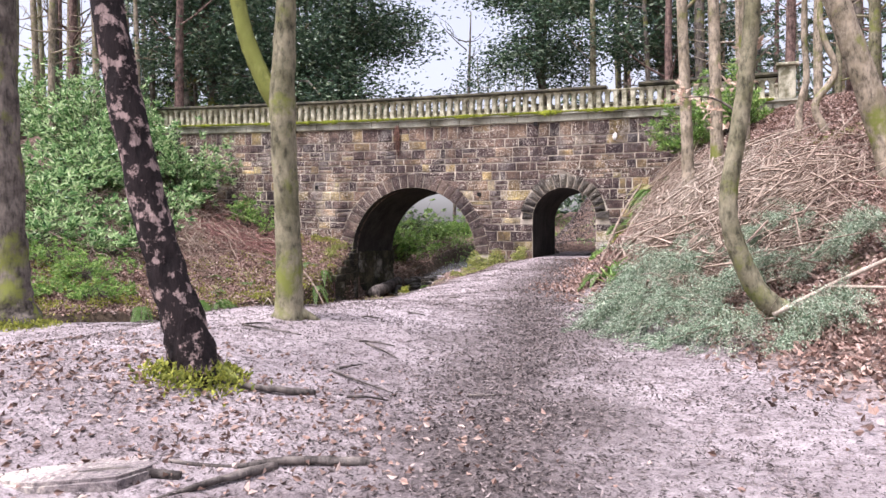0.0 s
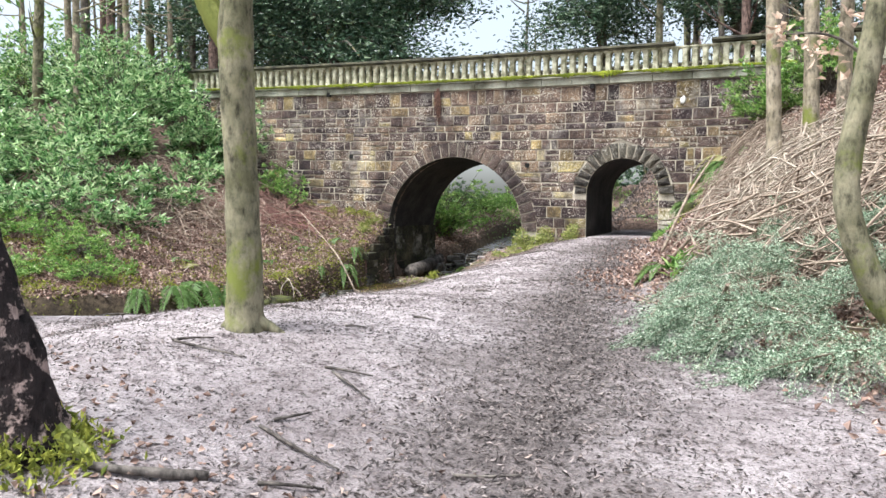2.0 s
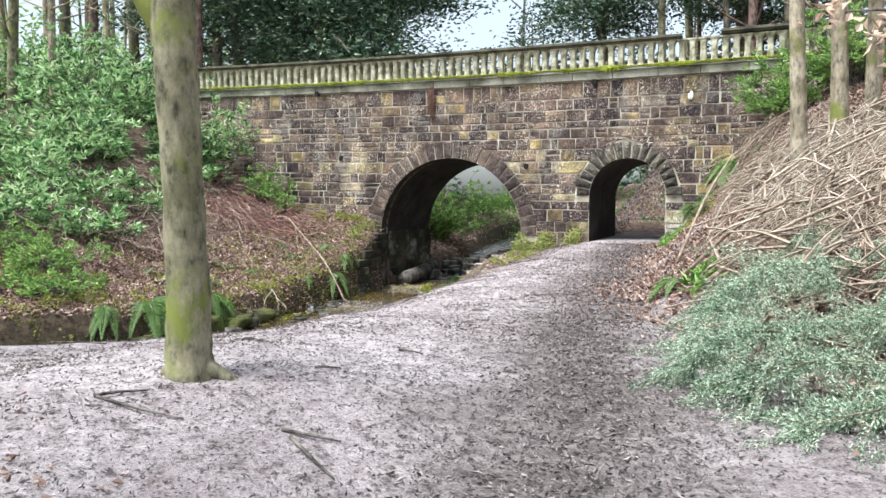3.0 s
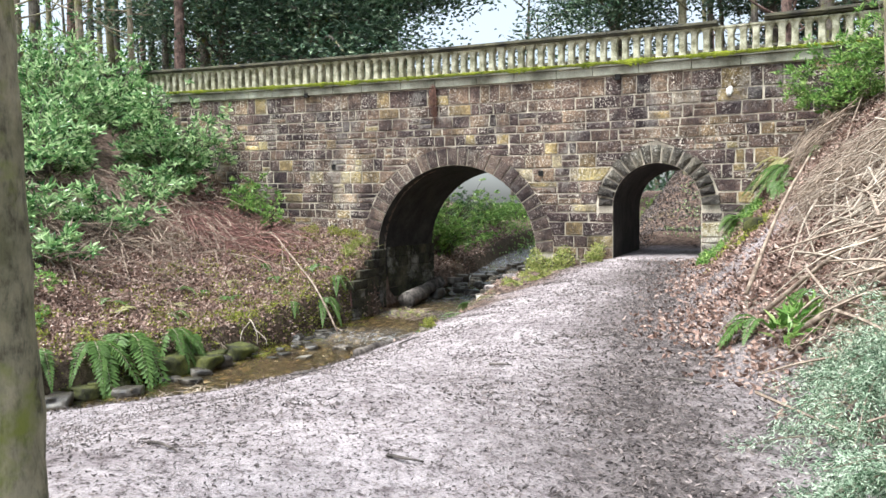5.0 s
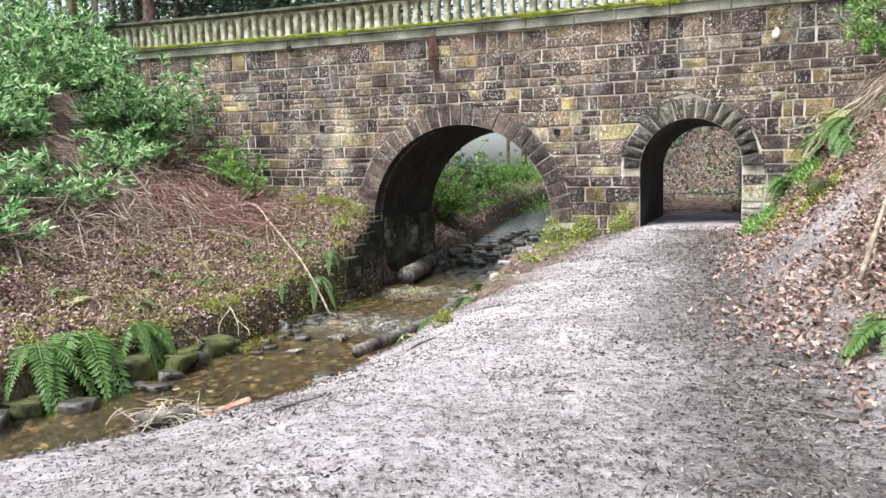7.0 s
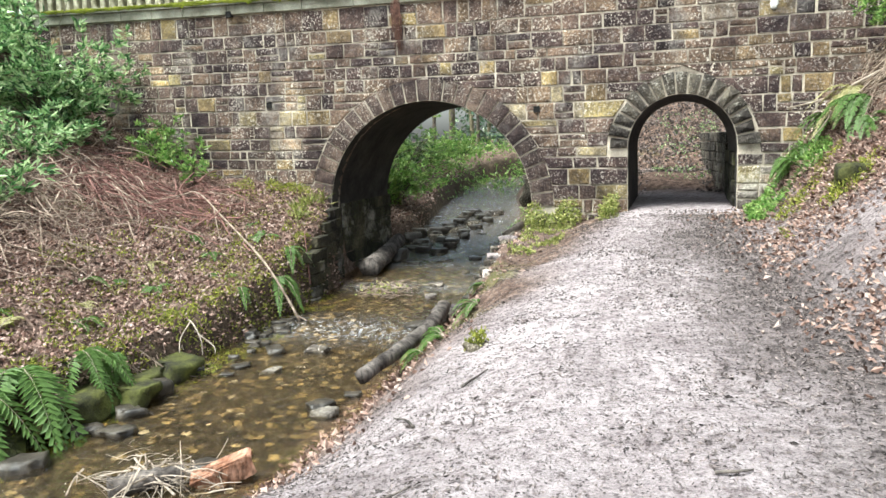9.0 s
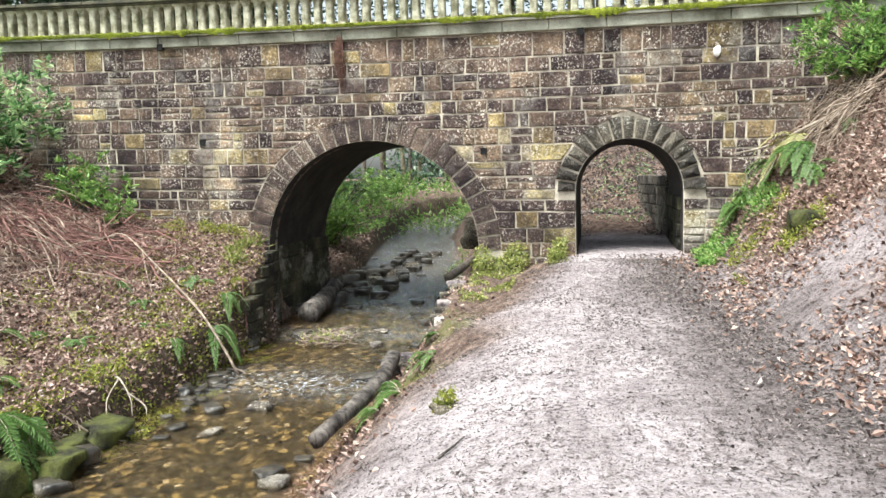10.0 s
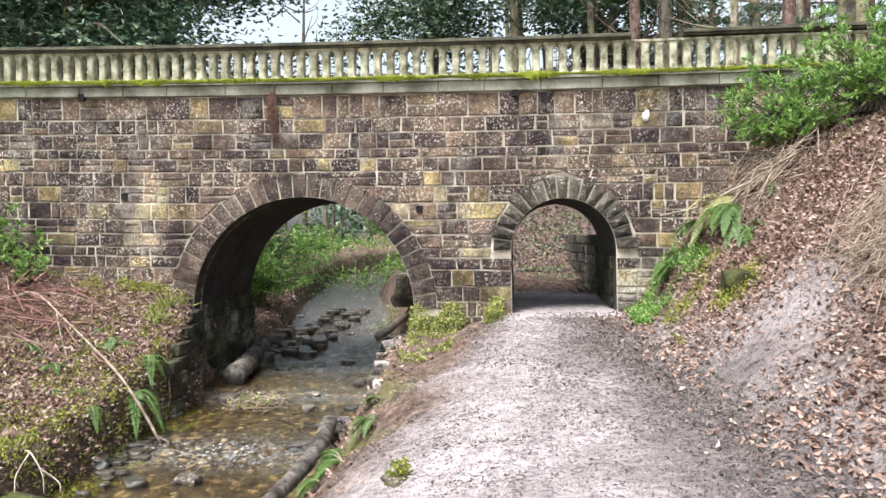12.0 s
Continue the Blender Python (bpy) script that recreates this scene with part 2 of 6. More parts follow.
def land(x, y):
    """Height of the ground without its fine roughness."""
    x, y = np.asarray(x, float), np.asarray(y, float)
    sd = stream_distance(x, y)
    d = np.abs(sd)
    hw = np.interp(y, [-14, -10, -8, -4, -1, 0, 3, 5, 12], [1.0, 1.1, 1.25, 1.3, 1.4, 1.75, 1.75, 1.3, 1.0])
    bed = water_z(y) - 0.12
    # footpath side
    p = np.interp(y, [-60, -24, -21, -17.5, -15, -13, -12, -10.3, -9, -7, -5, -3.4, -1.5, 0, 3, 5], [-1.6, -1.05, -0.9, -0.72, -0.67, -0.6, -0.54, -0.5, -0.43, -0.38, -0.29, -0.2, -0.08, -0.02, 0.03, 0.15])
    p = p + 0.4 * (1 - smoothstep(0.5, 3.6, x)) * np.interp(y, [-21, -17.5, -14, -12.8, -10.5, -9], [0, 1, 1, 0.6, 0.2, 0])
    p = p + smoothstep(-1.5, 0.3, x) * np.interp(y, [4, 6, 11, 16, 60], [0, 0.35, 2.6, 3.9, 7])
    p = p + (1 - smoothstep(-1.5, 0.3, x)) * np.interp(y, [3, 8, 14, 60], [-0.3, 0.2, 1.2, 6])
    xr = np.interp(y, [-25, -18, -15, -13, -11, -9, -6, -3, 0, 3, 8], [9, 7.5, 6.2, 5.3, 4.4, 2.8, 2.1, 2.02, 1.92, 1.95, 2.2])
    s = np.interp(y, [-25, -18, -13, -9, -6, -3, 0, 4, 12], [0.12, 0.2, 0.3, 0.48, 0.75, 1.02, 1.5, 1.4, 0.6])
    rise = np.maximum(x - xr, 0)
    rise = np.where(rise < 0.3, rise * rise / 0.6, rise - 0.15) * s
    top = np.interp(y, [-25, -12, -6, 0, 6], [2.2, 3.0, 3.5, 3.95, 4.1]) + 0.04 * np.maximum(x - 6, 0) - p
    rise = top * (1 - np.exp(-rise / top * (1 + 0.55 * rise / top)))
    right = p + rise
    run = np.interp(y, [-14, -11.8, -10, -8, -5, -3, -1, 0, 3, 5, 9], [1.8, 1.85, 1.8, 1.7, 1.5, 0.8, 0.5, 0.35, 0.35, 1.0, 1.6])
    right = bed + (right - bed) * smoothstep(0, 1, (d - hw) / run) ** 0.8
    # bush side
    e = np.interp(y, [-16, -12, -9, -6, -4, -2, -1, 0, 2.85, 3.3, 7, 20], [-0.8, -0.8, -0.88, -0.95, -0.75, -0.3, 0.05, 0.45, 0.45, -0.75, -0.5, 0.5])
    dd = np.maximum(d - hw - 0.28, 0)
    f1 = np.interp(dd, [0, 2.5, 4, 8, 10, 20, 60], [0, 0.3, 0.9, 3.4, 4.0, 4.6, 6])
    f2 = np.interp(dd, [0, 1, 2.5, 4, 8, 11, 20, 60], [0, 0.25, 0.85, 1.5, 3.5, 4.6, 5.6, 7])
    left = e + f2 + (f1 - f2) * smoothstep(-4, -1, y) * (1 - smoothstep(3, 6, y))
    # an added gap upstream, mostly unseen: ground lowered so the water reflects sky
    away = (x + 4) / np.maximum(y - 2, 1.0)
    sky_gap = smoothstep(7, 11, y) * smoothstep(-0.75, -0.6, away) * (1 - smoothstep(0.05, 0.2, away))
    left = left + (np.minimum(left, water_z(y) + 0.9) - left) * sky_gap
    left = bed + (left - bed) * smoothstep(0, 1, (d - hw) / 0.28)
    return np.where(sd > 0, right, left)


def spaced(spans):
    out = []
    for a, b, n in spans:
        out += list(np.linspace(a, b, n, endpoint=False))
    return np.array(out + [spans[-1][1]])


def build_ground():
    gx = spaced([(-300, -60, 8), (-60, -20, 20), (-20, -9.5, 35), (-9.5, 7.5, 190), (7.5, 20, 40), (20, 60, 20), (60, 300, 8)])
    gy = spaced([(-300, -60, 8), (-60, -24, 18), (-24, 1, 270), (1, 8, 50), (8, 24, 50), (24, 60, 20), (60, 400, 9)])
    xx, yy = np.meshgrid(gx, gy)
    zz = land(xx, yy)
    sd = stream_distance(xx, yy)
    path_x = np.interp(yy, [-25, -17, -12, -8, 0, 6], [3.5, 2.5, 1.6, 0.8, 0.9, 0.9])
    path_w = np.interp(yy, [-25, -17, -13, -9, -6, -3, 0, 3], [7, 6, 3.6, 2.3, 2.1, 1.7, 1.0, 1.0])
    path_w = np.where(xx < path_x, np.interp(yy, [-22, -18, -12, -10, -8, -6, -3, -1], [7, 9, 9, 3.6, 2.3, 1.9, 1.5, 1.1]), path_w)
    edge = np.array([noise.noise(Vector((a * 0.9, b * 0.9, 3))) for a, b in zip(xx.ravel(), yy.ravel())]).reshape(xx.shape)
    path = 1 - smoothstep(0.75, 1.25, np.abs(xx - path_x) / path_w + 0.25 * edge)
    # trodden mud ramp that climbs the bank
    ramp_d = np.full(xx.shape, 9.0)
    for (ax, ay), (bx, by) in (((1.6, -6.0), (2.5, -5.1)), ((2.5, -5.1), (3.2, -4.7))):
        q = np.clip(((xx - ax) * (bx - ax) + (yy - ay) * (by - ay)) / ((bx - ax) ** 2 + (by - ay) ** 2), 0, 1)
        ramp_d = np.minimum(ramp_d, np.hypot(xx - ax - q * (bx - ax), yy - ay - q * (by - ay)))
    path = np.maximum(path, 0.85 * (1 - smoothstep(0.35, 1.2, ramp_d + 0.5 * edge)))
    path *= (sd > 0.9) * (1 - smoothstep(2.6, 4.2, yy))
    bump_a = np.array([noise.fractal(Vector((a * 1.1, b * 1.1, 0)), 1.0, 2.0, 4) for a, b in zip(xx.ravel(), yy.ravel())]).reshape(xx.shape)
    bump_b = np.array([noise.noise(Vector((a * 4.5, b * 4.5, 9))) for a, b in zip(xx.ravel(), yy.ravel())]).reshape(xx.shape)
    inside = (yy > -0.3) & (yy < 3.3) & (xx > -6.5) & (xx < 2.6)
    zz = zz + np.where(inside, 0.005, 1.0) * (bump_a * (0.035 + 0.06 * (1 - path)) + bump_b * (0.012 + 0.02 * (1 - path)))
    nx, ny = len(gx), len(gy)
    GRID[:] = gx, gy, zz
    verts = np.stack([xx.ravel(), yy.ravel(), zz.ravel()], 1)
    i = np.arange(nx * ny).reshape(ny, nx)
    faces = np.stack([i[:-1, :-1].ravel(), i[:-1, 1:].ravel(), i[1:, 1:].ravel(), i[1:, :-1].ravel()], 1)
    me = bpy.data.meshes.new("ground")
    me.from_pydata(verts.tolist(), [], faces.tolist())
    me.update()
    zone = me.color_attributes.new("zone", "FLOAT_COLOR", "POINT")
    wet = 1 - smoothstep(1.0, np.where(sd > 0, 1.6, 2.1), np.abs(sd))
    # the trodden, darker and wetter lane on the bank's side of the path
    lane_x = np.interp(yy, [-20, -14, -10, -6, -2], [4.6, 3.4, 2.5, 1.9, 1.4])
    lane = (1 - smoothstep(0.0, 1.5, np.abs(xx - lane_x) + 0.6 * edge)) * (yy < -0.5)
    cols = np.stack([path.ravel(), wet.ravel(), lane.ravel(), np.ones(nx * ny)], 1).astype(np.float32)
    zone.data.foreach_set("color", cols.ravel())
    ob = link("ground", me, GROUND, None, "", True)
    tagged(ob, "muddy woodland floor with leaf litter, banks and trodden path", "ground", "", "structure")
    return ob


def ground_material():
    m, n, l, b = material("woodland_floor", 0.9, 0.25)
    zone = n.new("ShaderNodeVertexColor")
    zone.layer_name = "zone"
    sep = n.new("ShaderNodeSeparateColor")
    l.new(zone.outputs["Color"], sep.inputs["Color"])
    big, mid, fine = noise_node(m, 0.7, 5, 0.6, "World"), noise_node(m, 7, 6, 0.7, "World"), noise_node(m, 55, 5, 0.7, "World")
    mud = ramp(m, mid.outputs["Fac"], [(0.3, (0.17, 0.138, 0.138)), (0.44, (0.4, 0.352, 0.352)), (0.7, (0.57, 0.513, 0.516))]).outputs["Color"]
    lane = ramp(m, mid.outputs["Fac"], [(0.35, (0.06, 0.048, 0.044)), (0.65, (0.23, 0.195, 0.185))]).outputs["Color"]
    litter = ramp(m, mid.outputs["Fac"], [(0.3, (0.05, 0.034, 0.027)), (0.5, (0.17, 0.115, 0.088)), (0.68, (0.34, 0.25, 0.2))]).outputs["Color"]
    wet = ramp(m, mid.outputs["Fac"], [(0.35, (0.025, 0.02, 0.013)), (0.65, (0.1, 0.078, 0.045))]).outputs["Color"]
    green = ramp(m, big.outputs["Fac"], [(0.58, (0, 0, 0)), (0.68, (0.8, 0.8, 0.8))]).outputs["Color"]
    litter = mix(m, green, litter, (0.15, 0.155, 0.045))
    mud = mix(m, 1.0, mud, ramp(m, noise_node(m, 0.9, 4, 0.6, "World").outputs["Fac"], [(0.35, (0.72, 0.7, 0.7)), (0.62, (1.12, 1.12, 1.12))]).outputs["Color"], "MULTIPLY")
    c = mix(m, sep.outputs["Red"], litter, mud)
    lf = n.new("ShaderNodeMath")
    lf.operation = "MULTIPLY"
    lf.inputs[1].default_value = 0.92
    l.new(sep.outputs["Blue"], lf.inputs[0])
    c = mix(m, lf.outputs[0], c, lane)
    c = mix(m, sep.outputs["Green"], c, wet)
    g = ramp(m, fine.outputs["Fac"], [(0.32, (0.45, 0.43, 0.42)), (0.5, (1, 1, 1)), (0.72, (1.25, 1.22, 1.22))]).outputs["Color"]
    clod = noise_node(m, 15, 6, 0.75, "World")
    dirt = ramp(m, clod.outputs["Fac"], [(0.36, (0.22, 0.2, 0.19)), (0.45, (0.95, 0.94, 0.94)), (0.7, (1.15, 1.14, 1.14))]).outputs["Color"]
    c = mix(m, 1.0, c, dirt, "MULTIPLY")
    l.new(mix(m, 1.0, c, g, "MULTIPLY"), b.inputs["Base Color"])
    bump(m, mix(m, 0.45, mix(m, 0.5, mid.outputs["Fac"], clod.outputs["Fac"]), fine.outputs["Fac"]), 1.0, 0.075)
    return m


GRID = [0, 0, 0]
GROUND = ground_material()
ground = build_ground()


# ---------- the bridge ----------
DEPTH = 3.0
ARCH_A = (-3.76, 0.05, 2.03, 0.42)   # middle, springing, radius, ring
ARCH_B = (0.9, 1.06, 0.9, 0.36)
X0, X1 = -15.0, 6.9


def sag(x):
    return 0.0011 * (x - 5.15) ** 2


def crest(x):
    return 4.74 + sag(x)


def arch_half(arch, z, extra=0.0):
    """Half the width of an arch's opening at a height."""
    cx, zs, r, _ = arch
    r += extra
    return r if z <= zs else (math.sqrt(r * r - (z - zs) ** 2) if z - zs < r else 0.0)


bridge = thing("stone_bridge", "weathered brown sandstone bridge with two arches over stream and path", "bridge")


def bridge_core():
    """The masonry body, with both arches cut through it."""
    bm = bmesh.new()
    outline = [(X0, -2.2), (ARCH_A[0] - ARCH_A[2], -2.2)]
    for k in range(33):
        a = math.pi * (1 - k / 32)
        outline.append((ARCH_A[0] + ARCH_A[2] * math.cos(a), ARCH_A[1] + ARCH_A[2] * math.sin(a)))
    outline += [(ARCH_A[0] + ARCH_A[2], -2.2), (0.0, -2.2)]
    for k in range(25):
        a = math.pi * (1 - k / 24)
        outline.append((ARCH_B[0] + ARCH_B[2] * math.cos(a), ARCH_B[1] + ARCH_B[2] * math.sin(a)))
    outline += [(1.8, -2.2), (X1, -2.2)]
    outline += [(x, crest(x) - 0.72) for x in np.linspace(X1, X0, 24)]
    front = bm.faces.new([bm.verts.new((x, -0.002, z)) for x, z in outline])
    ext = bmesh.ops.extrude_face_region(bm, geom=[front])
    for v in ext["geom"]:
        if isinstance(v, bmesh.types.BMVert):
            v.co.y = DEPTH
    bmesh.ops.recalc_face_normals(bm, faces=bm.faces)
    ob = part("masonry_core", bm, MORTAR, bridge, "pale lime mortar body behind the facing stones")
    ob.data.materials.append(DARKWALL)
    # Soffits and passage walls take the colour darkened for shade.
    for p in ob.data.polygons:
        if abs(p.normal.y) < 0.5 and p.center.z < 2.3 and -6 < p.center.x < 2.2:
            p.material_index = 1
    return ob


bridge_core()


def stone_data(quad, rng, proud=0.017, back=0.05, edge=0.014):
    """A facing stone with taken-off, slightly uneven edges, from its four corners (x, z)."""
    cx, cz = sum(q[0] for q in quad) / 4, sum(q[1] for q in quad) / 4
    h = max(abs(quad[3][1] - quad[0][1]), 0.05)
    vs = []
    for y, shrink in ((back, 0.012), (-proud * 0.3, 0.014), (-proud * (0.8 + 0.5 * rng.random()), edge + 0.012)):
        for x, z in quad:
            w = max(abs(x - cx), 0.03)
            k = 1 - shrink / w
            kz = 1 - shrink / (h / 2)
            vs.append((x * k + cx * (1 - k) + rng.uniform(-0.013, 0.013), y + rng.uniform(-0.005, 0.005), cz + (z - cz) * kz + rng.uniform(-0.011, 0.011)))
    vs.append((cx, -proud * rng.uniform(1.0, 1.5), cz))
    fs = [(k, (k + 1) % 4, 4 + (k + 1) % 4, 4 + k) for k in range(4)]
    fs += [(4 + k, 4 + (k + 1) % 4, 8 + (k + 1) % 4, 8 + k) for k in range(4)]
    fs += [(8 + k, 8 + (k + 1) % 4, 12) for k in range(4)]
    return vs, fs


def facing_quads():
    """Course by course, the corners of the facing stones, kept out of the arches."""
    rng = random.Random(7)
    z, quads = -1.5, []
    while z < 3.79:
        h = min(rng.choice((0.17, 0.21, 0.24, 0.26, 0.28, 0.3)), 3.8 - z)
        if 3.8 - z - h < 0.12:
            h = 3.8 - z
        gaps = []
        for arch in (ARCH_A, ARCH_B):
            lo, hi = z + sag(arch[0]), z + h + sag(arch[0])
            a, b = arch_half(arch, lo, arch[3] - 0.01), arch_half(arch, hi, arch[3] - 0.01)
            if a:
                if lo < arch[1] - 0.05 and hi < arch[1] + 0.02:
                    a = b = arch[2]
                gaps.append((arch[0] - a, arch[0] - b, arch[0] + a, arch[0] + b))
        bounds = [(X0, X0)] + [g for gap in gaps for g in (gap[:2], gap[2:])] + [(X1, X1)]
        for (l0, l1), (r0, r1) in zip(bounds[::2], bounds[1::2]):
            left, right = min(l0, l1), max(r0, r1)
            cuts, x = [], left + rng.uniform(0.3, 0.55)
            while x < right - 0.28:
                cuts.append(x)
                x += rng.choice((0.2, 0.26, 0.32, 0.38, 0.46, 0.54)) + rng.uniform(-0.04, 0.04)
            cuts = [c for c in cuts if max(l0, l1) + 0.12 < c < min(r0, r1) - 0.12]
            ends = [(l0, l1)] + [(c, c) for c in cuts] + [(r0, r1)]
            for (a0, a1), (b0, b1) in zip(ends[:-1], ends[1:]):
                if b0 - a0 < 0.06 and b1 - a1 < 0.06:
                    continue
                if h > 0.23 and rng.random() < 0.2:
                    m0, m1, f = (a0 + a1) / 2, (b0 + b1) / 2, h * rng.uniform(0.42, 0.58)
                    quads.append([(a0, z), (b0, z), (m1, z + f), (m0, z + f)])
                    quads.append([(m0, z + f), (m1, z + f), (b1, z + h), (a1, z + h)])
                else:
                    quads.append([(a0, z), (b0, z), (b1, z + h), (a1, z + h)])
        z += h
    return [[(x, zz + sag(x)) for x, zz in q] for q in quads]


PALE_SPOTS = [(-0.78, 1.7), (-0.78, 1.25), (-0.78, 1.1), (-8.5, 2.1), (-6.95, 1.75), (-6.9, 1.4), (-6.35, 2.1), (-6.5, 1.1), (-1.35, 2.0), (-1.9, 1.75)]


def bridge_facing():
    rng = random.Random(11)
    near, rest_v, rest_f = 0, [], []
    quads = facing_quads()
    quads.sort(key=lambda q: abs(q[0][0] + 2.0))
    for q in quads:
        cx, cz = sum(p[0] for p in q) / 4, sum(p[1] for p in q) / 4
        if cx > 6.0 or cz < -0.4 and cx > -6:
            continue
        vs, fs = stone_data(q, rng)
        pale = any(abs(cx - a) < 0.17 and abs(cz - b) < 0.11 for a, b in PALE_SPOTS)
        if near < 300 or pale:
            near += 1
            link("stone", raw("stone", vs, fs), OCHRE if pale else STONE, bridge)
        else:
            o = len(rest_v)
            rest_v += vs
            rest_f += [tuple(i + o for i in f) for f in fs]
    ob = link("facing_stones", raw("facing_stones", rest_v, rest_f), STONE_REST, bridge)
    tagged(ob, "", "", "", "stuff")


def ring(arch, count, mat, rough, width_jitter):
    """The voussoirs of one arch."""
    cx, zs, r, t = arch
    rng = random.Random(int(r * 100))
    for k in range(count):
        a0, a1 = math.pi * (1 - k / count), math.pi * (1 - (k + 1) / count)
        ro = r + t + rng.uniform(-width_jitter, width_jitter)
        vs = []
        for y, inset in ((DEPTH * 0.12, 0.014), (-0.004, 0.017), (-0.02 - rough * 0.9 * rng.random(), 0.016 + rough * 0.2)):
            for rad, ang in ((r + (0 if y > 0 else inset) - 0.004, a0 - inset / r), (r + (0 if y > 0 else inset) - 0.004, a1 + inset / r), (ro - inset, a1 + inset / ro), (ro - inset, a0 - inset / ro)):
                vs.append((cx + rad * math.cos(ang), y + rng.uniform(-1, 1) * rough * 0.25, zs + rad * math.sin(ang)))
        mid = Vector(vs[8]) + Vector(vs[9]) + Vector(vs[10]) + Vector(vs[11])
        vs.append((mid.x / 4, vs[8][1] - 0.006 - rough * 0.6, mid.z / 4))
        fs = [(i, (i + 1) % 4, 4 + (i + 1) % 4, 4 + i) for i in range(4)]
        fs += [(4 + i, 4 + (i + 1) % 4, 8 + (i + 1) % 4, 8 + i) for i in range(4)]
        fs += [(8 + i, 8 + (i + 1) % 4, 12) for i in range(4)]
        link("voussoir", raw("voussoir", vs, [f[::-1] for f in fs]), mat, bridge)


bridge_facing()
ring(ARCH_A, 27, VOUSSOIR, 0.012, 0.015)
ring(ARCH_B, 17, RUSTIC, 0.06, 0.05)


def band(x0, x1, y0, y1, z0, z1):
    """A long course that follows the bridge's line."""
    bm, rows = bmesh.new(), []
    for x in np.linspace(x0, x1, 25):
        rows.append([bm.verts.new((x, y, z + sag(x))) for y, z in ((y0, z0), (y1, z0), (y1, z1), (y0, z1))])
    for a, b in zip(rows[:-1], rows[1:]):
        for k in range(4):
            bm.faces.new((a[k], a[(k + 1) % 4], b[(k + 1) % 4], b[k]))
    bm.faces.new(rows[0][::-1])
    bm.faces.new(rows[-1])
    bmesh.ops.recalc_face_normals(bm, faces=bm.faces)
    return bm


def cornice():
    x, rng = X0, random.Random(3)
    while x < X1 - 0.2:
        w = min(rng.uniform(0.75, 1.1), X1 - x)
        bm = bmesh.new()
        box(bm, x + 0.004, x + w - 0.004, -0.07, 0.5, crest(0) - sag(0) - 0.93, crest(0) - sag(0) - 0.74, 0.012, lambda c: (c.x, c.y, c.z + sag(c.x)))
        part("cornice_block", bm, LEDGE, bridge)
        x += w
    for y0, y1 in ((-0.13, 0.42), (DEPTH - 0.4, DEPTH + 0.13)):
        part("ledge", band(X0, X1, y0, y1, 4.0, 4.06), LEDGE, bridge)
    bm = band(X0, X1, 0.425, DEPTH - 0.405, 3.95, 4.03)
    part("deck", bm, GROUND_PLAIN, bridge, "earth-covered bridge deck")


GROUND_PLAIN = two_tone("packed_earth", (0.1, 0.075, 0.06), (0.3, 0.24, 0.2), 5.0, 0.95, 0.02)
cornice()


def baluster_data():
    """One upright of the pierced parapet: a post that widens at head and foot into half arches."""
    prof = [(0.0, 0.1), (0.025, 0.1), (0.045, 0.07), (0.14, 0.064), (0.39, 0.064), (0.43, 0.07), (0.465, 0.084), (0.488, 0.1), (0.502, 0.116), (0.54, 0.116)]
    vs, fs = [], []
    for z, w in prof:
        d = 0.085 if 0.04 < z < 0.49 else 0.1
        c = min(0.02, w * 0.4)
        for x, y in ((-w + c, -d), (w - c, -d), (w, -d + c), (w, d - c), (w - c, d), (-w + c, d), (-w, d - c), (-w, -d + c)):
            vs.append((x, y, z))
    for i in range(len(prof) - 1):
        for k in range(8):
            a, b = i * 8 + k, i * 8 + (k + 1) % 8
            fs.append((a, b, b + 8, a + 8))
    fs += [tuple(range(8))[::-1], tuple(range((len(prof) - 1) * 8, len(prof) * 8))]
    return raw("baluster", vs, fs)


BALUSTER_MESH = baluster_data()


def balustrade(y, missing):
    rail = thing("balustrade", "mossy pierced stone parapet with dark moulded coping", "balustrade", "bridge parapets")
    bm = band(X0, X1 - 0.45, y - 0.12, y + 0.12, 4.062, 4.1)
    part("plinth", bm, BALUSTER, rail)
    x, k = X0 + 0.1, 0
    while x < X1 - 0.5:
        ob = link("baluster", BALUSTER_MESH, BALUSTER, rail)
        ob.location, ob.rotation_euler = (x, y, 4.095 + sag(x)), (0, 0, random.uniform(-0.03, 0.03))
        x += 0.233
    x, rng = X0, random.Random(5)
    while x < X1 - 0.5:
        w = min(rng.uniform(1.0, 1.5), X1 - 0.45 - x)
        if missing and x < 2.1 < x + w:
            w = 2.1 - x
        bm = bmesh.new()
        for d, z0, z1 in ((0.15, 4.634, 4.67), (0.185, 4.67, 4.71), (0.16, 4.71, 4.74)):
            box(bm, x + 0.003, x + w - 0.003, y - d, y + d, z0, z1, 0.008, lambda c: (c.x, c.y, c.z + sag(c.x) + (0.03 if missing and x > 2.2 else 0)))
        part("coping_stone", bm, COPING, rail)
        x += w
        if missing and abs(x - 2.1) < 0.01:
            x = 2.95
    bm = bmesh.new()
    xp = X1 - 0.24
    box(bm, xp - 0.2, xp + 0.2, y - 0.2, y + 0.2, 4.062, 4.9, 0.015)
    box(bm, xp - 0.27, xp + 0.27, y - 0.27, y + 0.27, 4.9, 4.98, 0.02)
    part("end_pier", bm, BALUSTER, rail)


balustrade(0.1, True)
balustrade(DEPTH - 0.12, False)


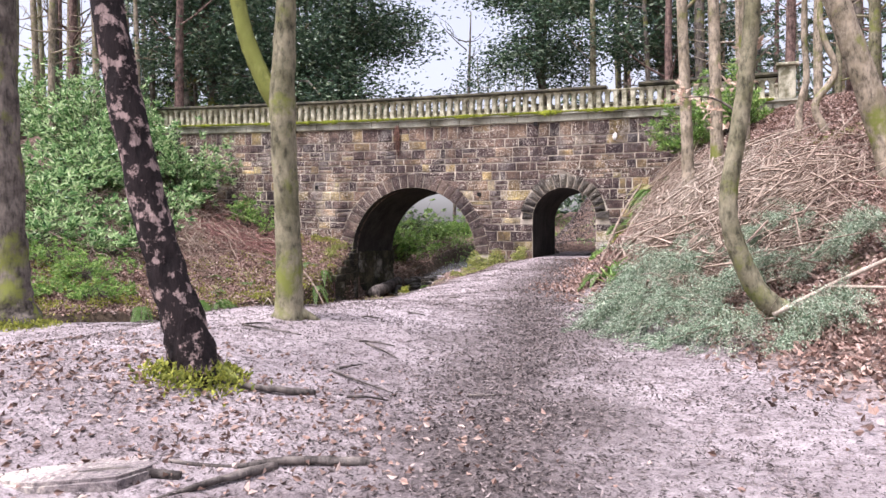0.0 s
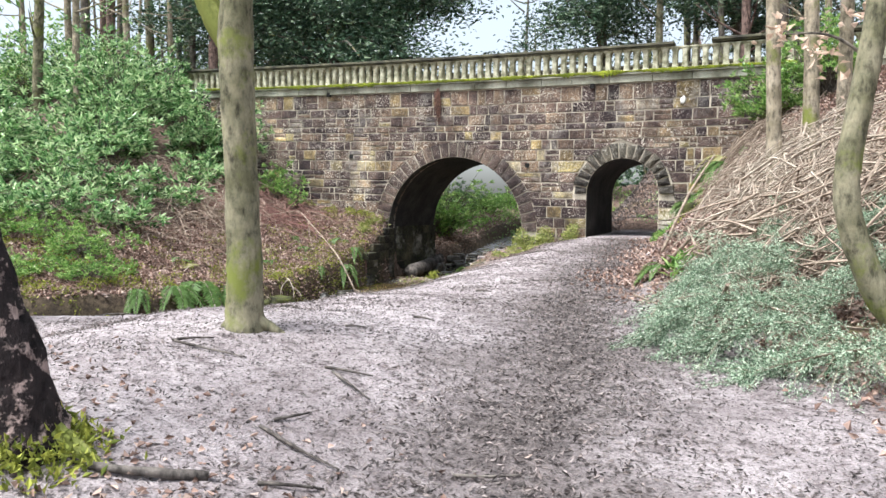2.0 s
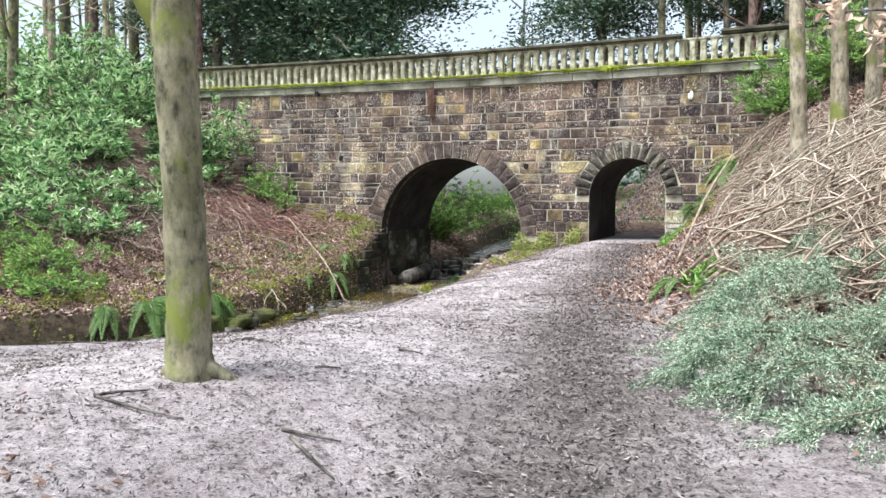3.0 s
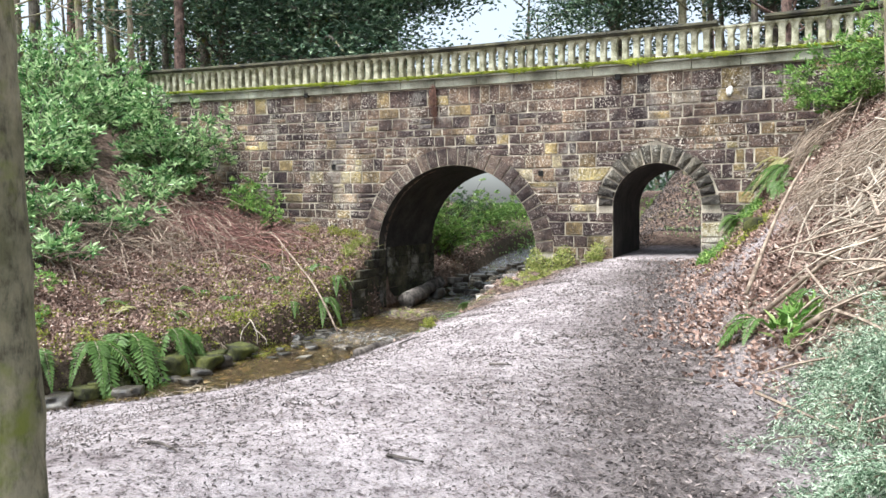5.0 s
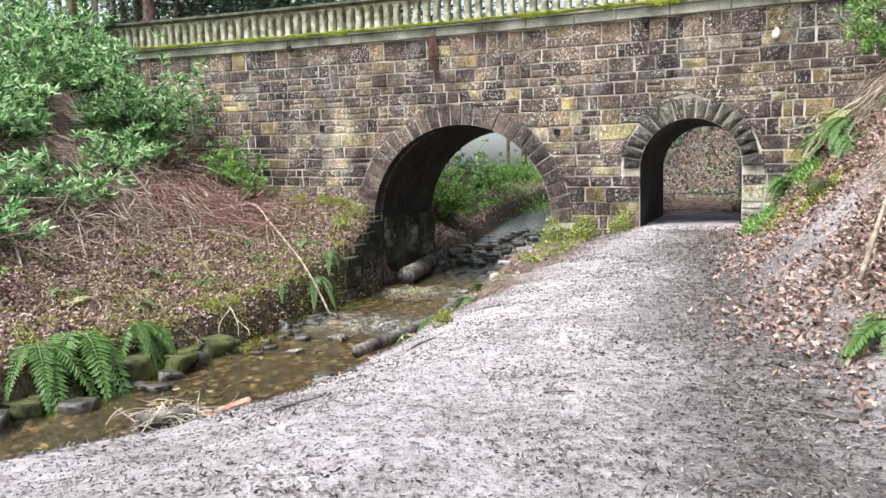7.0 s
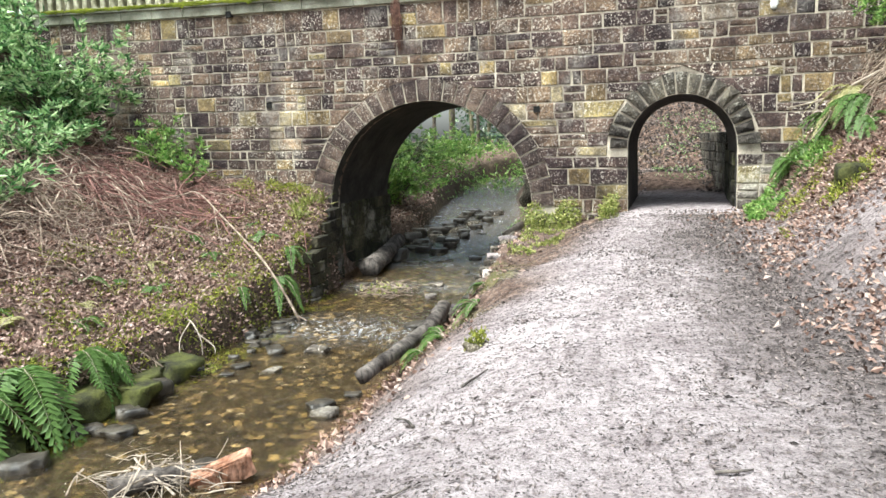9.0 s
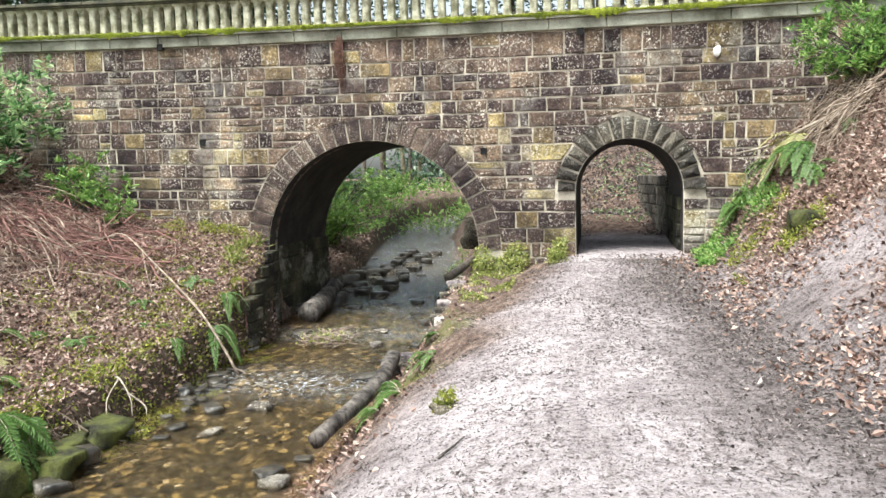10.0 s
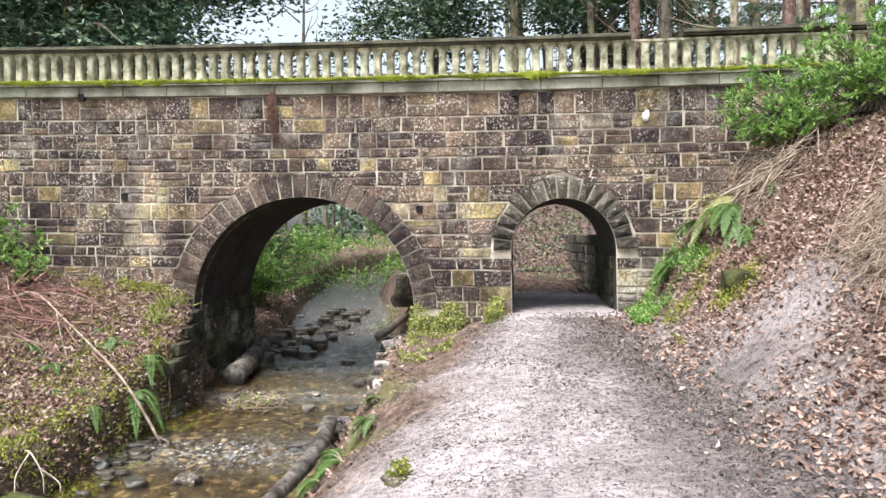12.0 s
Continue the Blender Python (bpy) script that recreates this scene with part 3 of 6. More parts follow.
# ---------- the stream ----------
def build_water():
    m, n, l, b = material("stream_water", 0.06, 0.5)
    b.inputs["Base Color"].default_value = (0.66, 0.56, 0.38, 1)
    b.inputs["Transmission Weight"].default_value = 1.0
    b.inputs["IOR"].default_value = 1.33
    w1, w2 = noise_node(m, 9, 3, 0.55, "World"), noise_node(m, 3.0, 3, 0.5, "World")
    bump(m, mix(m, 0.4, w1.outputs["Fac"], w2.outputs["Fac"]), 1.0, 0.1)
    # broken white water, and white painted in upstream as sky sheen
    zone = n.new("ShaderNodeVertexColor")
    zone.layer_name = "foam_sheen"
    f = noise_node(m, 17, 5, 0.75, "World")
    fr = ramp(m, f.outputs["Fac"], [(0.5, (0, 0, 0)), (0.74, (0.8, 0.8, 0.8))]).outputs["Color"]
    white, mx = n.new("ShaderNodeBsdfDiffuse"), n.new("ShaderNodeMixShader")
    white.inputs["Color"].default_value = (0.8, 0.82, 0.84, 1)
    l.new(mix(m, 1.0, fr, zone.outputs["Color"], "MULTIPLY"), mx.inputs[0])
    l.new(b.outputs[0], mx.inputs[1])
    l.new(white.outputs[0], mx.inputs[2])
    l.new(mx.outputs[0], n["Material Output"].inputs["Surface"])
    vs, fs, foam_sheen = [], [], []
    line = smooth_line([(a, b_, 0) for a, b_ in STREAM], 36)
    rows = 56
    for i, p in enumerate(line):
        d = (line[min(i + 1, len(line) - 1)] - line[max(i - 1, 0)]).normalized()
        u = Vector((d.y, -d.x, 0))
        for k in range(rows):
            q = p + u * (k / (rows - 1) - 0.5) * 4.6
            rough = math.exp(-((p.y + 3.9) / 0.55) ** 2)
            vs.append((q.x, q.y, float(water_z(p.y)) + (0.012 + 0.05 * rough + (0.04 if p.y > 0 else 0.04 * max(0, 1 + p.y / 3.0))) * noise.noise(Vector((q.x * 3, q.y * 5.5, 0))) + 0.006 * noise.noise(Vector((q.x * 9, q.y * 14, 2)))))
            # past y = 1 the white stands in for reflected sky
            r = max(rough * (1 - abs(k / (rows - 1) - 0.5) * 1.6), 0.5 * math.exp(-((p.y + 0.9) / 0.5) ** 2), 0.55 if p.y > 1 else 0)
            foam_sheen.append((r, r, r, 1))
    for i in range(len(line) - 1):
        for k in range(rows - 1):
            a = i * rows + k
            fs.append((a, a + 1, a + rows + 1, a + rows))
    ob = link("water", raw("water", vs, fs), m, None, "", True)
    col = ob.data.color_attributes.new("foam_sheen", "FLOAT_COLOR", "POINT")
    col.data.foreach_set("color", np.array(foam_sheen, np.float32).ravel())
    ob.visible_shadow = False
    tagged(ob, "shallow clear brown stream running over pebbles", "water", "", "structure")


build_water()


# ---------- trees ----------
def trunk(name, label, points, radii, mat, sides=12, limbs=(), group="", knots=0.12):
    """A tree of a trunk and limbs, each a tapered tube along a smooth line."""
    base = points[0]
    tree = thing(name, label, "tree", group)
    for i, (pts, rad, mt) in enumerate([(points, radii, mat), *limbs]):
        line = smooth_line(pts, 7)
        rr = np.interp(np.linspace(0, len(rad) - 1, len(line)), range(len(rad)), rad)
        vs, fs = tube(line, rr, sides if i == 0 else max(6, sides - 3), knots, i)
        link("trunk" if i == 0 else "limb", raw("trunk", vs, fs), mt, tree, "", True)
    return tree


# ---------- foliage ----------
def leaf_material(name, stops, gloss=0.45, through_light=0.25):
    m, n, l, b = material(name, gloss, 0.4)
    geo = n.new("ShaderNodeNewGeometry")
    c = ramp(m, geo.outputs["Random Per Island"], stops).outputs["Color"]
    g = noise_node(m, 30, 3, 0.6, "World")
    c = mix(m, 1.0, c, ramp(m, g.outputs["Fac"], [(0.3, (0.75, 0.75, 0.75)), (0.7, (1.2, 1.2, 1.2))]).outputs["Color"], "MULTIPLY")
    l.new(c, b.inputs["Base Color"])
    tr, add = n.new("ShaderNodeBsdfTranslucent"), n.new("ShaderNodeMixShader")
    add.inputs[0].default_value = through_light
    l.new(c, tr.inputs["Color"])
    l.new(b.outputs[0], add.inputs[1])
    l.new(tr.outputs[0], add.inputs[2])
    l.new(add.outputs[0], n["Material Output"].inputs["Surface"])
    return m


RHODO = leaf_material("rhododendron_leaf", [(0, (0.03, 0.08, 0.03)), (0.3, (0.13, 0.27, 0.09)), (0.7, (0.42, 0.6, 0.28)), (1, (0.7, 0.8, 0.48))], 0.22, 0.4)
LAUREL = leaf_material("fresh_green_leaf", [(0, (0.08, 0.18, 0.035)), (0.5, (0.2, 0.36, 0.08)), (1, (0.44, 0.56, 0.2))], 0.32, 0.4)
EVERGREEN = leaf_material("dark_evergreen_leaf", [(0, (0.02, 0.045, 0.027)), (0.55, (0.05, 0.1, 0.05)), (0.85, (0.13, 0.2, 0.11)), (1, (0.34, 0.42, 0.28))], 0.3, 0.2)
FERN = leaf_material("fern_frond", [(0, (0.045, 0.1, 0.02)), (0.6, (0.12, 0.21, 0.05)), (1, (0.3, 0.36, 0.13))], 0.5, 0.35)
FERN_PALE = leaf_material("bleached_fern_frond", [(0, (0.3, 0.3, 0.12)), (1, (0.5, 0.46, 0.24))], 0.7, 0.35)
NEEDLE = leaf_material("silvery_conifer_needles", [(0, (0.03, 0.06, 0.03)), (0.4, (0.15, 0.24, 0.14)), (0.75, (0.5, 0.62, 0.45)), (1, (0.8, 0.85, 0.7))], 0.6, 0.25)
SPRUCE = leaf_material("green_conifer_needles", [(0, (0.03, 0.06, 0.03)), (1, (0.1, 0.17, 0.09))], 0.6, 0.2)
LITTER = leaf_material("fallen_brown_leaves", [(0, (0.06, 0.032, 0.022)), (0.3, (0.18, 0.11, 0.085)), (0.6, (0.36, 0.235, 0.185)), (0.85, (0.44, 0.32, 0.26)), (1, (0.55, 0.44, 0.38))], 0.65, 0.1)
LITTER_DARK = leaf_material("trodden_wet_shaded_leaves", [(0, (0.035, 0.028, 0.026)), (0.6, (0.14, 0.115, 0.105)), (1, (0.34, 0.28, 0.26))], 0.5, 0.05)
DRYLEAF = leaf_material("dry_beige_leaves", [(0, (0.5, 0.36, 0.26)), (1, (0.72, 0.56, 0.44))], 0.7, 0.3)
IVY = leaf_material("yellow_green_ground_ivy", [(0, (0.12, 0.17, 0.03)), (0.5, (0.3, 0.34, 0.08)), (1, (0.5, 0.48, 0.2))], 0.5, 0.3)
MOSS_TUFT = leaf_material("moss_tuft", [(0, (0.1, 0.13, 0.02)), (1, (0.42, 0.43, 0.08))], 0.9, 0.2)
TWIG = two_tone("dead_twig", (0.16, 0.115, 0.085), (0.44, 0.35, 0.27), 9.0, 0.85, 0.004)
TWIG_RED = two_tone("red_brown_dead_stems", (0.12, 0.06, 0.05), (0.32, 0.17, 0.14), 6.0, 0.85, 0.004)
TWIG_PALE = two_tone("bleached_branch", (0.26, 0.21, 0.16), (0.54, 0.46, 0.37), 6.0, 0.8, 0.004)
ROOTLET = two_tone("rusty_hanging_roots", (0.07, 0.035, 0.025), (0.24, 0.13, 0.095), 8.0, 0.95, 0.01)
# Damp stone, darkened further to paint in the shade of the passages.
DAMP_SHADED = stone_material("damp_shaded_stone", False, ((0.028, 0.027, 0.022), (0.08, 0.075, 0.055)), (0.07, 0.085, 0.03))
ROCK = stone_material("stream_rock", False, ((0.07, 0.062, 0.052), (0.17, 0.155, 0.125)))
ROCK_PALE = stone_material("pale_edging_stone", False, ((0.36, 0.33, 0.34), (0.48, 0.44, 0.45)))
WETROCK = two_tone("wet_dark_rock", (0.025, 0.022, 0.018), (0.1, 0.085, 0.065), 6.0, 0.35, 0.01, 0.5)


def unit(v):
    return v / np.maximum(np.linalg.norm(v, axis=1, keepdims=True), 1e-9)


def leaves_mesh(name, P, D, L, W, rng, fold=0.25):
    """Many small folded leaves: places, directions, lengths and widths."""
    n = len(P)
    D = unit(D)
    R = rng.normal(size=(n, 3))
    S = unit(np.cross(D, R))
    N = np.cross(S, D)
    L, W = np.broadcast_to(L, n)[:, None], np.broadcast_to(W, n)[:, None]
    mid = P + D * L * 0.45
    v = np.stack([P, mid + S * W / 2 + N * W * fold, P + D * L - N * L * 0.12, mid - S * W / 2 + N * W * fold], 1).reshape(-1, 3)
    i = np.arange(n) * 4
    f = np.concatenate([np.stack([i, i + 1, i + 2], 1), np.stack([i, i + 2, i + 3], 1)])
    me = bpy.data.meshes.new(name)
    me.from_pydata(v.tolist(), [], f.tolist())
    me.update()
    return me


def sticks_mesh(name, lines, sides=4):
    """Thin tapered stems in one mesh, from (points, thick, thin)."""
    vs, fs = [], []
    for pts, r0, r1 in lines:
        v, f = tube(pts, np.linspace(r0, r1, len(pts)), sides)
        o = len(vs)
        vs += v
        fs += [tuple(a + o for a in q) for q in f]
    return raw(name, vs, fs)


def ground_at(x, y):
    """Height of the built ground, with its roughness."""
    x, y = np.asarray(x, float), np.asarray(y, float)
    i = np.clip(np.searchsorted(GRID[0], x) - 1, 0, len(GRID[0]) - 2)
    j = np.clip(np.searchsorted(GRID[1], y) - 1, 0, len(GRID[1]) - 2)
    u = (x - GRID[0][i]) / (GRID[0][i + 1] - GRID[0][i])
    v = (y - GRID[1][j]) / (GRID[1][j + 1] - GRID[1][j])
    z = GRID[2]
    return (z[j, i] * (1 - u) + z[j, i + 1] * u) * (1 - v) + (z[j + 1, i] * (1 - u) + z[j + 1, i + 1] * u) * v


def gz(x, y):
    return float(ground_at(np.array([x]), np.array([y]))[0])


def shrub(name, label, at, height, radius, mat, seed, clusters=150, per=9, length=0.13, width=0.042, lean=(0, 0), stem=0.014, category="shrub"):
    """A leafy bush: stems that fan out from the base, each ending in a rosette of leaves."""
    rng = np.random.default_rng(seed)
    x, y = at
    base = np.array([x, y, gz(x, y)])
    top = thing(name, label, category, "bank shrubs")
    a, r = rng.uniform(0, 2 * np.pi, clusters), np.sqrt(rng.uniform(0.04, 1, clusters))
    lump = 0.72 + 0.42 * np.sin(a * 3 + seed) * rng.uniform(0.3, 1, clusters)
    ends = np.stack([np.cos(a) * r * radius * lump, np.sin(a) * r * radius * lump, height * rng.uniform(0.25, 1.0, clusters) * (1.05 - 0.55 * r * r) * lump], 1)
    ends[:, :2] += np.array(lean) * ends[:, 2:] / height
    ends += base
    ends[:, 2] = np.maximum(ends[:, 2], ground_at(ends[:, 0], ends[:, 1]) + 0.08)
    ends[:, 1] = np.minimum(ends[:, 1], np.where((ends[:, 0] < X1) & (ends[:, 2] < crest(ends[:, 0]) + 0.2), -0.12, 1e9)) if y < 0 else ends[:, 1]
    lines = []
    for e in ends[: clusters // 2]:
        m = base + (e - base) * 0.5 + np.array([*rng.normal(0, radius * 0.1, 2), height * 0.12])
        lines.append((smooth_line([base + np.array([*rng.normal(0, radius * 0.12, 2), -0.04]), m, e], 3), stem, stem * 0.3))
    link("branchwork", sticks_mesh("branchwork", lines), BARK_GREY, top)
    P = np.repeat(ends, per, 0) + rng.normal(0, length * 0.18, (clusters * per, 3))
    out = unit(ends - base + np.array([0, 0, 0.2]))
    D = np.repeat(out, per, 0) * 0.55 + rng.normal(0, 0.75, (clusters * per, 3)) * np.array([1, 1, 0.55])
    L = length * rng.uniform(0.6, 1.25, clusters * per)
    me = leaves_mesh("foliage", P, D, L, width * rng.uniform(0.75, 1.25, clusters * per), rng)
    tagged(link("foliage", me, mat, top), "", "", "", "stuff")
    return top


def fern(label, at, z, count, length, seed, mat=None, aim=None, droop=0.9):
    """A fern: arching fronds, each with paired leaflets that shorten to the tip."""
    rng = np.random.default_rng(seed)
    top = thing("fern", label, "fern", "bank ferns")
    base = np.array([at[0], at[1], z])
    for k in range(count):
        a = rng.uniform(0, 2 * np.pi) if aim is None else aim + rng.normal(0, 0.7)
        ln, lift = length * rng.uniform(0.7, 1.15), rng.uniform(0.25, 0.8)
        t = np.linspace(0, 1, 14)
        reach = ln * 0.8 * t
        rise = ln * (lift * t - droop * t * t)
        pts = base + np.stack([np.cos(a) * reach, np.sin(a) * reach, rise], 1)
        side = np.array([-np.sin(a), np.cos(a), 0])
        vs, fs = [], []
        tt = np.linspace(0.14, 1, 24)
        for i, q in enumerate(tt):
            p = np.array([np.interp(q, t, pts[:, c]) for c in range(3)])
            w = 0.2 * ln * math.sin(math.pi * min(q * 0.82 + 0.16, 1)) * 0.9 + 0.008
            fwd = np.array([np.cos(a), np.sin(a), lift - 2 * droop * q])
            o, half = len(vs), ln * 0.0215 * fwd
            vs += [p - side * 0.003, p + side * 0.003]
            for e, s_ in ((o, -1), (o + 1, 1)):
                d = unit((side * s_ + fwd * 0.35 + rng.normal(0, 0.08, 3))[None])[0]
                c = p + d * w * 0.45 + np.array([0, 0, 0.06 * w])
                vs += [c + half, p + d * w - np.array([0, 0, 0.12 * w]), c - half]
                n = len(vs)
                fs += [(e, n - 3, n - 2), (e, n - 2, n - 1)]
            if i:
                fs.append((o - 8, o - 7, o + 1, o))
        fr = link("frond", raw("frond", vs, fs), mat or FERN, top)
        link("stalk", sticks_mesh("stalk", [([Vector(p) for p in pts[::2]], 0.006, 0.002)], 3), TWIG_PALE, fr)
    return top


def scatter(name, label, category, P, mat, length, width, seed, upright=0.15, parent=None):
    """Many small leaves lying or standing at places, as one mass."""
    rng = np.random.default_rng(seed)
    n = len(P)
    D = rng.normal(size=(n, 3)) * np.array([1, 1, upright]) + np.array([0, 0, upright])
    me = leaves_mesh(name, P, D, length * rng.uniform(0.6, 1.3, n), width * rng.uniform(0.7, 1.3, n), rng, 0.3)
    return tagged(link(name, me, mat, parent), label, category, "", "stuff")


def rock(label, at, size, mat, seed, squash=0.6, name="rock", group="stream rocks", sink=0.3):
    bm = bmesh.new()
    bmesh.ops.create_icosphere(bm, subdivisions=3, radius=1)
    off = Vector((seed * 3.7, seed * 1.3, 0))
    sx, sy, sz = size
    for v in bm.verts:
        k = 0.95 + 0.7 * noise.noise(v.co * 1.2 + off) + 0.3 * noise.noise(v.co * 3.2 + off) + 0.12 * noise.noise(v.co * 7.5 + off)
        c = v.co * k
        v.co = Vector((max(min(c.x, 0.8), -0.8) * sx, max(min(c.y, 0.85), -0.85) * sy, max(min(c.z, squash), -0.6) * sz))
    ob = part(name, bm, mat, None, "", True)
    ob.location = (at[0], at[1], at[2] + sz * (0.6 - sink))
    ob.rotation_euler = (0, 0, seed * 1.7)
    return tagged(ob, label, "rock", group)


def branch(label, pts, r0, r1, mat, twigs=(), name="fallen_branch", category="branch", sides=7):
    top = thing(name, label, category)
    line = smooth_line(pts, 5)
    vs, fs = tube(line, np.linspace(r0, r1, len(line)), sides, 0.25, 3)
    link("stem", raw("stem", vs, fs), mat, top, "", True)
    for tp, a, b in twigs:
        ln = smooth_line(tp, 4)
        vs, fs = tube(ln, np.linspace(a, b, len(ln)), 5, 0.2, 5)
        link("side_twig", raw("side_twig", vs, fs), mat, top, "", True)
    return top


# ---------- near trees ----------
def rel(base, pairs, ux=0.942, uy=0.335):
    """Points from offsets (across, up) seen square to the walk's first stretch."""
    return [(base[0] + a * ux, base[1] + a * uy, base[2] + h) for a, h in pairs]


def moss_skirt(at, radius, count, seed, name="moss_skirt", label="bright green moss round the foot of the trunk"):
    rng = np.random.default_rng(seed)
    a, r = rng.uniform(0, 2 * np.pi, count), np.abs(rng.normal(0.6, 0.3, count)) * radius
    x, y = at[0] + np.cos(a) * r, at[1] + np.sin(a) * r
    P = np.stack([x, y, ground_at(x, y) + np.maximum(0, 0.16 - 0.3 * r) * rng.uniform(0, 1, count)], 1)
    return scatter(name, label, "moss", P, MOSS_TUFT, 0.05, 0.022, seed, 0.9)


b0 = (1.74, -16.95, -0.47)
trunk("birch_tree", "dark leaning birch with peeling plated bark and mossy foot", rel(b0, [(0.03, -0.1), (0, 0.12), (-0.1, 0.5), (-0.27, 1.05), (-0.45, 1.85), (-0.6, 2.65), (-0.85, 4.2), (-1.2, 7.5)]),
      [0.23, 0.175, 0.142, 0.126, 0.118, 0.112, 0.1, 0.06], BARK_BIRCH, 16,
      [(rel((b0[0] - 0.6, b0[1] - 0.2, b0[2] + 2.7), [(0, 0), (0.18, 0.5), (0.3, 1.4), (0.3, 2.6)]), [0.05, 0.04, 0.03, 0.02], BARK_BIRCH),
       (rel(b0, [(0.05, 0.12), (0.22, 0.03), (0.42, -0.12)]), [0.09, 0.06, 0.03], BARK_MOSSY),
       (rel(b0, [(-0.05, 0.1), (-0.2, 0.02), (-0.34, -0.1)]), [0.08, 0.05, 0.03], BARK_MOSSY)], "", 0.2)
moss_skirt((1.76, -16.97), 0.34, 1500, 1)
e0 = (1.0, -14.53, -0.3)
trunk("beech_tree", "forked young beech with smooth green-grey bark", rel(e0, [(0, -0.1), (0, 0.1), (0.0, 0.6), (-0.03, 1.4), (-0.06, 2.25), (-0.02, 3.2), (0.03, 5), (0.1, 9)]),
      [0.19, 0.15, 0.135, 0.128, 0.135, 0.105, 0.09, 0.05], BARK_BEECH, 16,
      [(rel((e0[0] - 0.06, e0[1], e0[2] + 2.15), [(0, 0), (-0.17, 0.27), (-0.36, 0.72), (-0.5, 1.3), (-0.75, 2.6), (-0.9, 5)]), [0.1, 0.095, 0.085, 0.08, 0.07, 0.04], BARK_MOSSY),
       (rel(e0, [(0.05, 0.1), (0.2, 0.03), (0.36, -0.06)]), [0.07, 0.045, 0.02], BARK_BEECH),
       (rel(e0, [(-0.04, 0.1), (-0.15, 0.02), (-0.25, -0.08)]), [0.07, 0.045, 0.02], BARK_BEECH)])
f0 = (-3.25, -14.25, gz(-3.25, -14.25))
trunk("oak_tree", "thick grey trunk with moss on its flared roots", rel(f0, [(0.12, -0.1), (0.05, 0.2), (0, 0.8), (-0.05, 2), (-0.1, 4), (0, 9)]), [0.34, 0.25, 0.2, 0.19, 0.18, 0.1], BARK_GREY, 14,
      [(rel(f0, [(0.08, 0.45), (0.22, 0.2), (0.45, -0.12)]), [0.12, 0.1, 0.05], BARK_MOSSY)], "", 0.25)
moss_skirt((-3.1, -14.35), 0.5, 1500, 2)
c0 = (5.85, -12.45, gz(5.85, -12.45))
trunk("bowed_tree", "slim tree with a bowed mossy trunk on the bank", rel(c0, [(0.12, -0.08), (0.0, 0.06), (-0.3, 0.3), (-0.56, 0.85), (-0.63, 1.35), (-0.5, 2.2), (-0.4, 3.1), (-0.3, 5), (-0.1, 8)]),
      [0.16, 0.135, 0.115, 0.1, 0.095, 0.09, 0.085, 0.07, 0.04], BARK_BEECH, 12,
      [(rel((c0[0] - 0.4, c0[1] - 0.1, c0[2] + 2.1), [(0, 0), (-0.2, 0.2), (-0.42, 0.3), (-0.7, 0.3)]), [0.02, 0.014, 0.01, 0.005], BARK_GREY),
       (rel((c0[0] - 0.4, c0[1] - 0.1, c0[2] + 2.6), [(0, 0), (0.15, 0.25), (0.3, 0.4)]), [0.02, 0.012, 0.006], BARK_GREY)])
rng = np.random.default_rng(17)
for k, (tx, ty, tz, n) in enumerate([(5.05, -12.1, 2.02, 26), (4.75, -12.2, 2.12, 26), (5.35, -12.3, 2.25, 20), (5.55, -12.4, 2.6, 16), (5.2, -12.3, 1.75, 8)]):
    P = np.array([tx, ty, tz]) + rng.normal(0, 0.07, (n, 3))
    scatter("withered_leaf_tuft", "pale beige withered leaves hanging on a twig", "leaves", P, DRYLEAF, 0.1, 0.05, 30 + k, 0.5)
for k, (x, y, r, lean) in enumerate([(4.58, -6.7, 0.11, -0.03), (5.07, -6.5, 0.115, -0.02), (5.54, -5.5, 0.11, 0.0)]):
    z = gz(x, y)
    trunk("slender_tree", "slender pale upright tree on the embankment", [(x + 0.02, y, z - 0.1), (x, y, z + 0.3), (x + lean * 2, y, z + 2.0), (x + lean * 5, y, z + 4.5), (x + lean * 9, y + 0.2, z + 10)],
          [r * 1.35, r * 1.05, r * 0.95, r * 0.85, r * 0.5], BARK_PALE, 10, [([(x + lean * 4, y, z + 3.6), (x + 0.35, y, z + 4.2), (x + 0.6, y - 0.1, z + 5.6)], [0.035, 0.025, 0.012], BARK_PALE)], "embankment saplings")
z = gz(7.35, -9.2)
trunk("leaning_tree", "pale leaning trunk on the slope", [(7.45, -9.2, z - 0.1), (7.3, -9.2, z + 0.5), (6.85, -9.3, z + 1.9), (6.4, -9.4, z + 3.4), (5.9, -9.5, z + 6)], [0.24, 0.19, 0.17, 0.15, 0.1], BARK_PALE, 12)
for k, (x, y, dx) in enumerate([(6.5, -5.6, 0.05), (6.9, -6.3, -0.15)]):
    z = gz(x, y)
    trunk("twisted_sapling", "thin twisted pale sapling", [(x, y, z - 0.05), (x - 0.05 + dx, y, z + 0.5), (x + 0.12, y, z + 1.1), (x + 0.02 + dx, y, z + 2.2), (x + 0.2, y, z + 5)], [0.08, 0.065, 0.06, 0.05, 0.03], BARK_PALE, 8)

